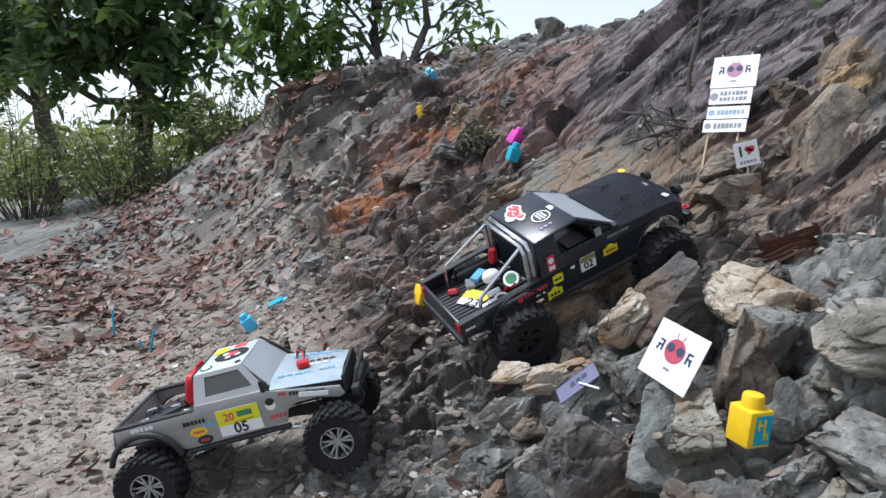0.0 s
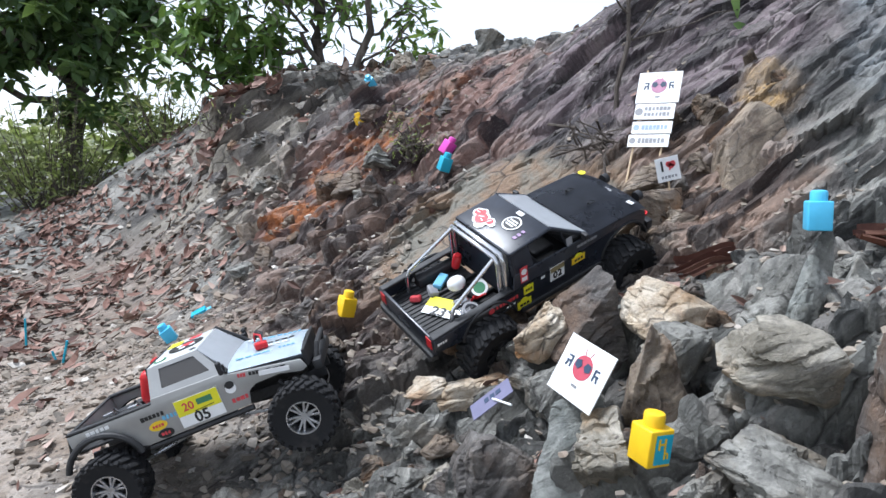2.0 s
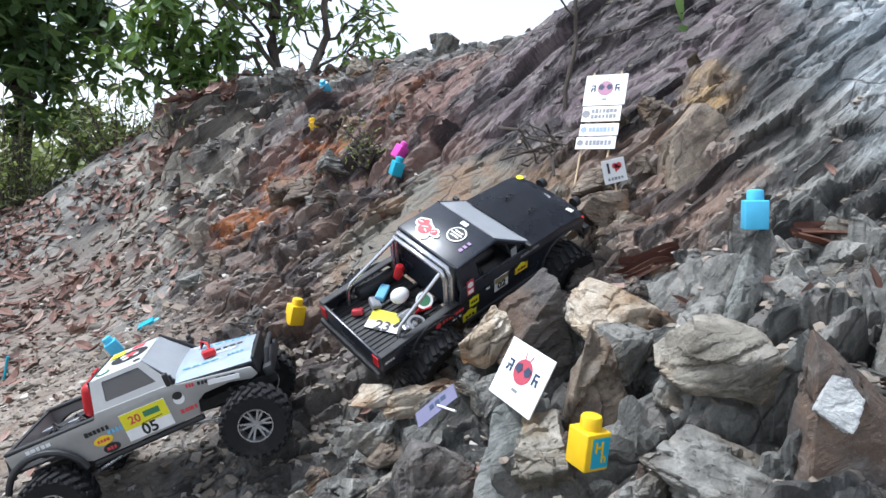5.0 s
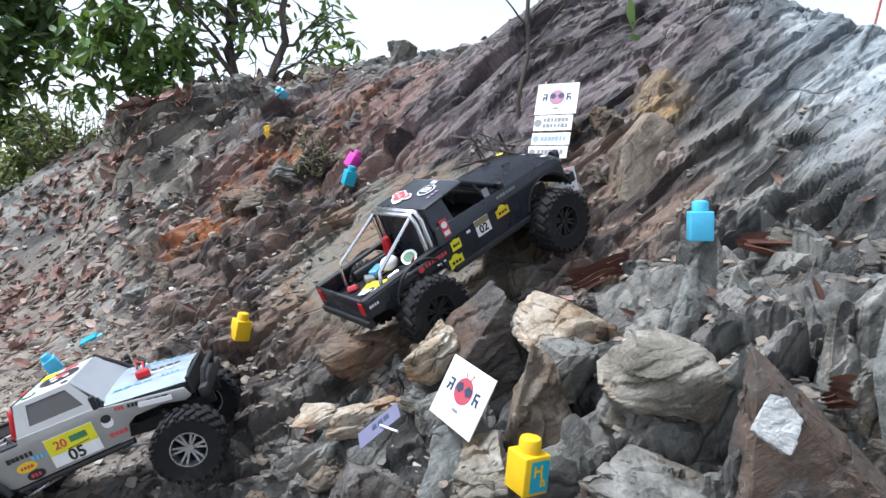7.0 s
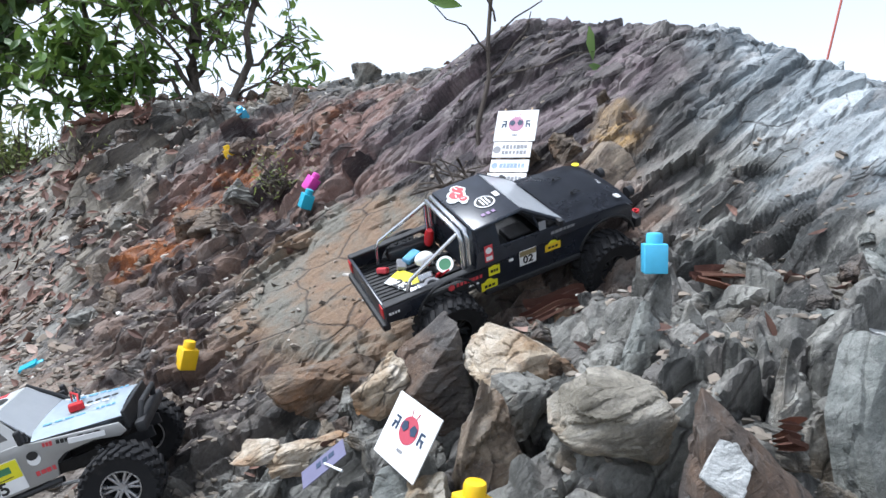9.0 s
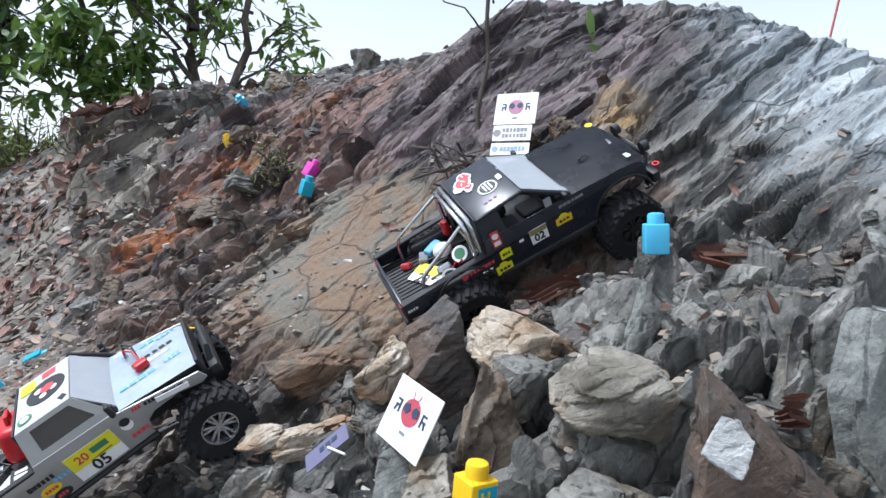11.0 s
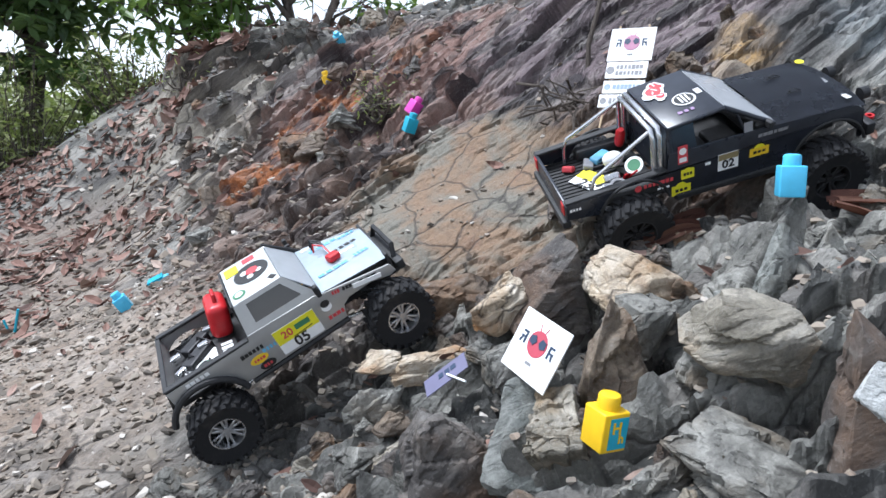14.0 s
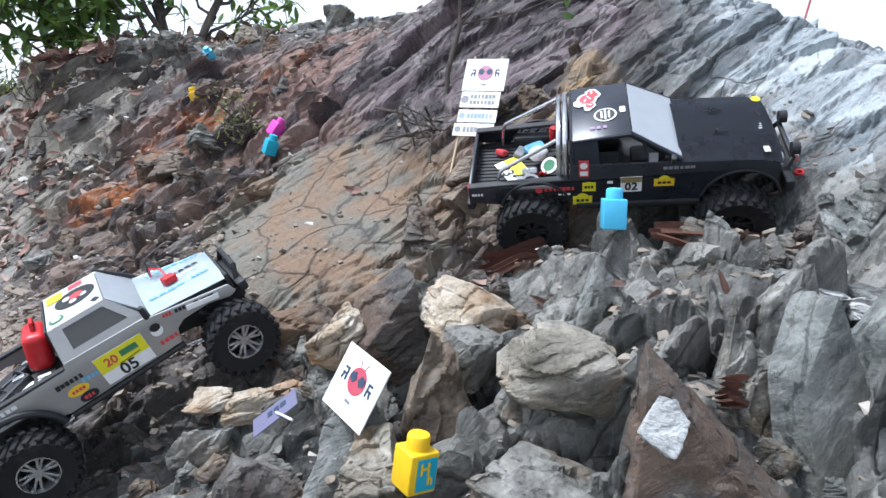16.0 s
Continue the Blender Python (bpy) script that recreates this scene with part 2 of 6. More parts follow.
# ---- mesh tools ----
def mesh_of(name, bm, material, smooth=None):
    me = bpy.data.meshes.new(name)
    bmesh.ops.recalc_face_normals(bm, faces=bm.faces)
    bm.to_mesh(me)
    bm.free()
    for mat in material if isinstance(material, (list, tuple)) else [material]:
        me.materials.append(mat)
    if smooth is not None:
        me.shade_smooth()
        me.set_sharp_from_angle(angle=radians(smooth))
    return me


def part(name, bm, material, parent=None, label="", smooth=None, at=None):
    """One mesh object, under a thing or a part where a parent is given."""
    ob = new(name, mesh_of(name, bm, material, smooth))
    ob.parent = parent
    if at is not None:
        ob.matrix_basis = at
    return tagged(ob, label)


def thing(name, m, label, category, group=""):
    ob = new(name)
    ob.empty_display_size = 0.02
    ob.matrix_basis = m
    return tagged(ob, label, category, group)


def add(bm, other, m=None):
    """Join bmesh other into bm."""
    if m is not None:
        other.transform(m)
    me = bpy.data.meshes.new("tmp")
    other.to_mesh(me)
    other.free()
    bm.from_mesh(me)
    bpy.data.meshes.remove(me)
    return bm


def box(sx, sy, sz, bevel=0.0, at=(0, 0, 0), seg=2):
    bm = bmesh.new()
    bmesh.ops.create_cube(bm, size=1, matrix=Matrix.Diagonal((sx, sy, sz, 1)))
    if bevel:
        bmesh.ops.bevel(bm, geom=bm.edges[:], offset=bevel, segments=seg, profile=0.5, affect="EDGES")
    bm.transform(Matrix.Translation(at))
    return bm


def rod(points, r, n=8, r2=None):
    """A round bar through points, tapering to r2."""
    bm = bmesh.new()
    pts = [Vector(p) for p in points]
    rings = []
    for i, p in enumerate(pts):
        d = (pts[min(i + 1, len(pts) - 1)] - pts[max(i - 1, 0)]).normalized()
        q = d.to_track_quat("Z", "Y")
        rad = r if r2 is None else r + (r2 - r) * i / max(1, len(pts) - 1)
        rings.append([bm.verts.new(p + q @ Vector((rad * math.cos(2 * math.pi * k / n), rad * math.sin(2 * math.pi * k / n), 0))) for k in range(n)])
    for a, b in zip(rings, rings[1:]):
        for k in range(n):
            bm.faces.new((a[k], a[(k + 1) % n], b[(k + 1) % n], b[k]))
    bm.faces.new(rings[0][::-1]), bm.faces.new(rings[-1])
    return bm


def lathe(profile, n=32, axis="Y"):
    """Turn a closed (radius, height) outline about an axis."""
    bm = bmesh.new()
    rings = []
    for k in range(n):
        a = 2 * math.pi * k / n
        ring = []
        for r, h in profile:
            c, s = r * math.cos(a), r * math.sin(a)
            ring.append(bm.verts.new((c, h, s) if axis == "Y" else (c, s, h)))
        rings.append(ring)
    m = len(profile)
    for k in range(n):
        a, b = rings[k], rings[(k + 1) % n]
        for j in range(m):
            bm.faces.new((a[j], b[j], b[(j + 1) % m], a[(j + 1) % m]))
    return bm


def extruded(outline, y0, y1, bevel=0.0):
    """A side outline of (x, z) drawn out from y0 to y1."""
    bm = bmesh.new()
    a = [bm.verts.new((x, y0, z)) for x, z in outline]
    b = [bm.verts.new((x, y1, z)) for x, z in outline]
    n = len(outline)
    for k in range(n):
        bm.faces.new((a[k], a[(k + 1) % n], b[(k + 1) % n], b[k]))
    bm.faces.new(a[::-1]), bm.faces.new(b)
    bmesh.ops.recalc_face_normals(bm, faces=bm.faces)
    if bevel:
        bmesh.ops.bevel(bm, geom=[e for e in bm.edges if len(e.link_faces) == 2 and e.calc_face_angle(0) > 0.3], offset=bevel, segments=2, profile=0.5, affect="EDGES")
    return bm


# ---- the hill: cross-sections from the near end to the far end ----
STATIONS = [-0.5, 0.3, 0.6, 0.8, 1.0, 1.2, 1.4, 1.6, 2.0, 2.7, 3.6, 4.6, 6.0]
SECTIONS = [
    [(-4, -0.2), (0, -0.15), (1, 0.0), (1.6, 0.1)],
    [(-4, -0.2), (0, -0.02), (0.3, 0.12), (0.6, 0.28), (1.2, 0.36)],
    [(-4, -0.2), (-0.3, -0.04), (0, 0.03), (0.2, 0.16), (0.35, 0.25), (0.5, 0.33), (0.7, 0.36), (1.0, 0.45), (1.3, 0.7)],
    [(-4, -0.2), (-0.3, -0.01), (0, 0.08), (0.2, 0.18), (0.35, 0.27), (0.5, 0.36), (0.62, 0.42), (0.75, 0.46), (1.0, 0.52), (1.3, 0.85)],
    [(-4, -0.2), (-0.45, 0.02), (-0.3, 0.035), (-0.1, 0.07), (0.1, 0.17), (0.25, 0.23), (0.45, 0.33), (0.6, 0.43), (0.75, 0.49), (0.95, 0.52), (1.1, 0.66), (1.3, 0.8), (1.7, 0.86)],
    [(-4, -0.2), (-0.6, 0.02), (-0.4, 0.045), (-0.15, 0.075), (0.03, 0.12), (0.2, 0.18), (0.34, 0.3), (0.45, 0.37), (0.6, 0.45), (0.8, 0.5), (0.98, 0.57), (1.1, 0.72), (1.25, 0.86), (1.6, 0.9)],
    [(-4, -0.18), (-0.7, 0.03), (-0.4, 0.09), (-0.15, 0.13), (0.1, 0.22), (0.3, 0.33), (0.5, 0.44), (0.7, 0.56), (0.82, 0.67), (0.88, 0.77), (0.97, 0.86), (1.13, 0.97), (1.28, 0.99), (1.38, 0.93), (1.8, 0.92)],
    [(-4, -0.15), (-0.8, 0.02), (-0.4, 0.12), (-0.07, 0.3), (0.1, 0.39), (0.3, 0.465), (0.46, 0.51), (0.56, 0.64), (0.66, 0.76), (0.78, 0.86), (0.92, 0.97), (1.1, 1.08), (1.25, 1.1), (1.38, 1.06), (1.45, 0.97), (1.9, 0.95)],
    [(-4, -0.12), (-1.0, -0.03), (-0.6, 0.1), (-0.2, 0.36), (0.1, 0.57), (0.2, 0.63), (0.4, 0.79), (0.55, 0.93), (0.68, 1.09), (0.8, 1.18), (1.05, 1.2), (1.32, 1.17), (1.45, 1.0), (1.8, 0.95)],
    [(-4, -0.1), (-1.4, -0.08), (-1.0, -0.02), (-0.5, 0.34), (-0.1, 0.62), (0.1, 0.82), (0.3, 1.0), (0.55, 1.1), (0.75, 1.14), (1.6, 0.95)],
    [(-4, 0.0), (-1.7, 0.02), (-1.25, 0.12), (-0.85, 0.5), (-0.42, 0.82), (-0.1, 1.05), (0.3, 1.22), (0.6, 1.27), (1.6, 1.0)],
    [(-4, 0.1), (-2.5, 0.2), (-1.95, 0.42), (-1.5, 0.76), (-1.0, 1.02), (-0.33, 1.27), (0.5, 1.33), (1.6, 1.05)],
    [(-4, 0.1), (-2.8, 0.4), (-1.8, 0.8), (-1.2, 1.0), (-0.4, 1.2), (0.5, 1.2), (1.6, 0.9)],
]


def ground_z(x, y):
    """Height of the bare hill; takes numbers or arrays."""
    x, y = np.asarray(x, float), np.asarray(y, float)
    xs = np.clip(x, -4, 3)
    rows = np.array([np.interp(xs, *zip(*s)) for s in SECTIONS])
    k = np.clip(np.searchsorted(STATIONS, y) - 1, 0, len(STATIONS) - 2)
    st = np.array(STATIONS)
    f = np.clip((y - st[k]) / (st[k + 1] - st[k]), 0, 1)
    f = 0.5 * f + 0.5 * f * f * (3 - 2 * f)
    lo = np.take_along_axis(rows, k[None], 0)[0] if x.ndim else rows[k]
    hi = np.take_along_axis(rows, k[None] + 1, 0)[0] if x.ndim else rows[k + 1]
    z = lo + (hi - lo) * f
    far = np.clip((np.maximum(np.abs(x), np.abs(y - 2)) - 5) / 12, 0, 1)
    return z * (1 - far) + far * -0.3


def smooth_step(a, b, v):
    f = np.clip((v - a) / (b - a), 0, 1)
    return f * f * (3 - 2 * f)


def rockiness(x, y):
    return smooth_step(-0.12, 0.16, x - (-0.06 - 0.3 * (y - 0.95)))


def near_seed(P, S):
    """The two nearest seeds and their distances."""
    tree = KDTree(len(S))
    for k, q in enumerate(S):
        tree.insert(q, k)
    tree.balance()
    found = [tree.find_n(p, 2) for p in P.tolist()]
    return np.array([f[0][1] for f in found]), np.array([f[1][1] for f in found]), np.array([f[0][2] for f in found]), np.array([f[1][2] for f in found])


def build_ground():
    rng = np.random.default_rng(4)
    xs = np.concatenate([-np.geomspace(300, 2.3, 26), np.linspace(-2.2, -0.62, 120), np.arange(-0.6, 1.25, 0.0052), np.linspace(1.256, 2.2, 130), np.geomspace(2.3, 300, 22)])
    ys = np.concatenate([-np.geomspace(300, 0.6, 20), np.linspace(-0.5, 0.5, 24), np.arange(0.52, 2.05, 0.0052), np.linspace(2.06, 3.2, 150), np.linspace(3.22, 6.2, 120), np.geomspace(6.4, 500, 24)])
    X, Y = np.meshgrid(xs, ys)
    Z = ground_z(X.ravel(), Y.ravel()).reshape(X.shape)
    # soften the folds between sections
    gz = Z.copy()
    e = 0.04
    for dx, dy in ((e, 0), (-e, 0), (0, e), (0, -e), (e, e), (-e, -e), (e, -e), (-e, e)):
        gz += ground_z((X + dx).ravel(), (Y + dy).ravel()).reshape(X.shape)
    Z = gz / 9
    P = np.stack([X, Y, Z], -1)
    N = np.cross(np.gradient(P, axis=1), np.gradient(P, axis=0))
    N /= np.linalg.norm(N, axis=-1, keepdims=True)
    P, N = P.reshape(-1, 3), N.reshape(-1, 3)
    x, y = P[:, 0], P[:, 1]
    live = (x > -2.3) & (x < 2.3) & (y > 0.2) & (y < 6.3)
    rock = rockiness(x, y) * live
    slab = np.exp(-(((x - 0.3) / 0.33) ** 2 + ((y - 1.63) / 0.26) ** 2) ** 2)
    face = smooth_step(0.5, 0.8, x + 0.35 * (y - 1.5)) * (y > 1.25) * 0.75 + smooth_step(0.95, 1.1, x) * (y <= 1.25)
    A = Matrix.Rotation(radians(40), 3, "Y") @ Matrix.Rotation(radians(20), 3, "Z")
    T = np.array(A) * np.array([[0.3], [0.9], [1.8]])
    pick = np.flatnonzero(live & (x < 1.9))
    move = np.zeros(len(P))
    lp = P[live] @ T.T
    tones = []
    for cell, count, lift, tip, gap, w in ((0.15, 560, 0.017, 0.36, 0.02, 0.012), (0.065, 2300, 0.009, 0.42, 0.011, 0.006), (0.026, 9000, 0.0042, 0.42, 0.004, 0.004)):
        seeds = P[rng.choice(pick, count, replace=False)] + rng.normal(0, cell * 0.2, (count, 3))
        S = seeds @ T.T
        i, j, d1, d2 = near_seed(lp, S)
        tones.append(rng.random(count)[i])
        tilt = rng.normal(0, tip, (count, 3))
        up = rng.normal(0, lift, count)
        plane = lambda q: up[q] + np.clip((lp - S[q]) * tilt[q], -cell, cell).sum(1) * 0.8
        share = 0.5 * np.exp(-(d2 - d1) / (cell * 0.025))
        d = plane(i) * (1 - share) + plane(j) * share
        d -= gap * np.exp(-(d2 - d1) / w)
        rusty = np.exp(-(((x[live] + 0.18) / 0.17) ** 2 + ((y[live] - 2.74) / 0.3) ** 2) ** 2)
        calm = (1 - 0.6 * rusty) * (1 - 0.95 * slab[live]) * (1 - 0.76 * face[live])
        move[live] += d * calm
    soft = np.array([noise.fractal((p[0] * 9, p[1] * 9, p[2] * 9), 0.9, 2.0, 4) for p in P[live]])
    gravel = np.array([noise.fractal((p[0] * 45, p[1] * 45, 3.1), 0.8, 2.0, 2) for p in P[live]])
    out = move * rock
    out[live] += soft * (0.005 + 0.001 * rock[live]) * (1 - 0.7 * slab[live]) + gravel * 0.0035 * (1 - rock[live])
    P = P + N * out[:, None]
    nx, ny = len(xs), len(ys)
    k = (np.arange(ny - 1)[:, None] * nx + np.arange(nx - 1)[None]).ravel()
    faces = np.stack([k, k + 1, k + nx + 1, k + nx], 1)
    me = bpy.data.meshes.new("ground")
    me.from_pydata(P.tolist(), [], faces.tolist())
    me.materials.append(HILL)
    tint = np.full((len(P), 4), 0.5)
    for q, t in enumerate(tones):
        tint[live, q] = t
    me.color_attributes.new("block_tone", "FLOAT_COLOR", "POINT").data.foreach_set("color", tint.ravel())
    ob = new("ground", me)
    return tagged(ob, "rocky hillside of fractured red, brown and grey stone with a gravel path", "ground", kind="structure")


GROUND = build_ground()
scene.view_layers[0].update()


def surface(x, y, top=3.0):
    """Where the built ground lies under (x, y)."""
    ok, p, n, _ = GROUND.ray_cast((x, y, top), (0, 0, -1))
    return (p, n) if ok else (Vector((x, y, float(ground_z(x, y)))), Vector((0, 0, 1)))


# ---- loose rocks ----
def rock_mesh(seed, cuts=2, angular=0.5, rough=0.06, shape="block"):
    """A broken stone of about unit size: block, boulder, wedge or plate."""
    rng = random.Random(seed)
    jit = lambda v: v + rng.uniform(-0.09, 0.09)
    bm = bmesh.new()
    base = [(jit(x), jit(y), -0.5) for x in (-0.45, 0.45) for y in (-0.42, 0.42)]
    if shape == "wedge":
        pts = base + [(jit(-0.42), jit(y), jit(-0.12)) for y in (-0.4, 0.4)] + [(jit(0.45), jit(y), jit(-0.25)) for y in (-0.4, 0.4)]
        pts += [(jit(-0.18), jit(-0.28), jit(0.4)), (jit(-0.1), jit(0.3), jit(0.46)), (jit(0.08), jit(-0.1), jit(0.3))]
    elif shape == "ridge":
        pts = base + [(jit(-0.42), jit(-0.1), jit(0.42)), (jit(-0.3), jit(0.2), jit(0.46)), (0.5, jit(-0.05), jit(-0.3)), (jit(-0.46), jit(-0.38), jit(-0.1))]
    elif shape == "blade":
        pts = base + [(-0.48, jit(-0.2), jit(0.0)), (jit(0.42), jit(-0.25), jit(-0.15)), (jit(-0.3), jit(-0.08), 0.5), (jit(-0.2), jit(0.12), 0.46), (jit(0.12), jit(-0.1), jit(0.14)), (jit(0.3), jit(0.3), jit(-0.1))]
    elif shape == "slab":
        pts = [(jit(x), y * rng.uniform(0.75, 1.0), jit(z)) for y in (-0.5, 0.5) for x, z in ((-0.44, -0.5), (0.46, -0.5), (0.44, 0.12), (0.08, 0.46), (-0.36, 0.24))]
    elif shape == "plate":
        pts = []
        for z in (-0.5, 0.5):
            for k in range(7):
                a = 2 * math.pi * (k + rng.uniform(-0.3, 0.3)) / 7
                f = rng.uniform(0.8, 1.0) * 0.52
                pts.append((f * math.cos(a), f * math.sin(a), z * rng.uniform(0.75, 1.0)))
    else:
        pts = []
        for k in range(26 if shape == "boulder" else 12):
            v = Vector((rng.gauss(0, 1), rng.gauss(0, 1), rng.gauss(0, 1))).normalized()
            v = Vector([math.copysign(abs(c) ** 0.7, c) for c in v])
            pts.append(v * 0.5 * (1 - angular * 0.35 * rng.random()))
    for q in pts:
        bm.verts.new(q)
    bmesh.ops.convex_hull(bm, input=bm.verts)
    bmesh.ops.delete(bm, geom=[v for v in bm.verts if not v.link_faces], context="VERTS")
    bmesh.ops.dissolve_limit(bm, angle_limit=radians(12), verts=bm.verts, edges=bm.edges)
    bmesh.ops.bevel(bm, geom=bm.edges[:], offset=0.014, segments=1, profile=0.5, affect="EDGES")
    bmesh.ops.triangulate(bm, faces=bm.faces)
    for c in range(cuts + 1 if cuts else 0):
        bmesh.ops.subdivide_edges(bm, edges=[e for e in bm.edges if e.calc_length() > 0.036], cuts=1, use_grid_fill=False)
        bmesh.ops.triangulate(bm, faces=bm.faces)
    if cuts:
        bm.normal_update()
        # chipped facets: each cell of the broken skin is a tilted plane of its own
        lay = Matrix.Rotation(rng.gauss(0.5, 0.3), 3, "Y") @ Matrix.Rotation(rng.uniform(-0.5, 0.5), 3, "X")
        squash = lambda p: (lay @ p) * Vector((0.6, 1.0, 1.9))
        moves = [Vector()] * len(bm.verts)
        off = Vector((rng.random() * 50, rng.random() * 50, rng.random() * 50))
        warped = [v.co + noise.noise_vector(v.co * 3 + off) * 0.07 for v in bm.verts]
        where = [squash(p) for p in warped]
        for count, lift, tip, gap, w in ((14, 1.0, 4.0, 0.7, 0.04), (80, 0.5, 4.5, 0.6, 0.02)):
            seeds = [rng.choice(where) for _ in range(count)]
            tree_of = KDTree(count)
            for k, q in enumerate(seeds):
                tree_of.insert(q, k)
            tree_of.balance()
            up = [rng.gauss(0, lift) for _ in range(count)]
            tilt = [Vector((rng.gauss(0, tip), rng.gauss(0, tip), rng.gauss(0, tip))) for _ in range(count)]
            for k, v in enumerate(bm.verts):
                (q, n, d), (_, _, d2) = tree_of.find_n(where[k], 2)
                h = up[n] + max(-2.0, min(2.0, (where[k] - q).dot(tilt[n]))) - gap * math.exp(-(d2 - d) / w)
                moves[k] = moves[k] + v.normal * (rough * h)
        for k, v in enumerate(bm.verts):
            v.co += moves[k] + v.normal * (rough * 0.35 * noise.fractal(v.co * 11 + off, 0.9, 2.0, 4))
    return bm




def boulder(name, place, size, turn, seed, mat, label, shape="block", cuts=4, rough=0.017):
    bm = rock_mesh(seed, cuts, 0.5, rough, shape)
    bm.transform(Matrix.Diagonal((*size, 1)))
    ob = part(name, bm, ROCK_MATS[mat], None, "", 28, pose(*place, *turn))
    return tagged(ob, label, "rock")


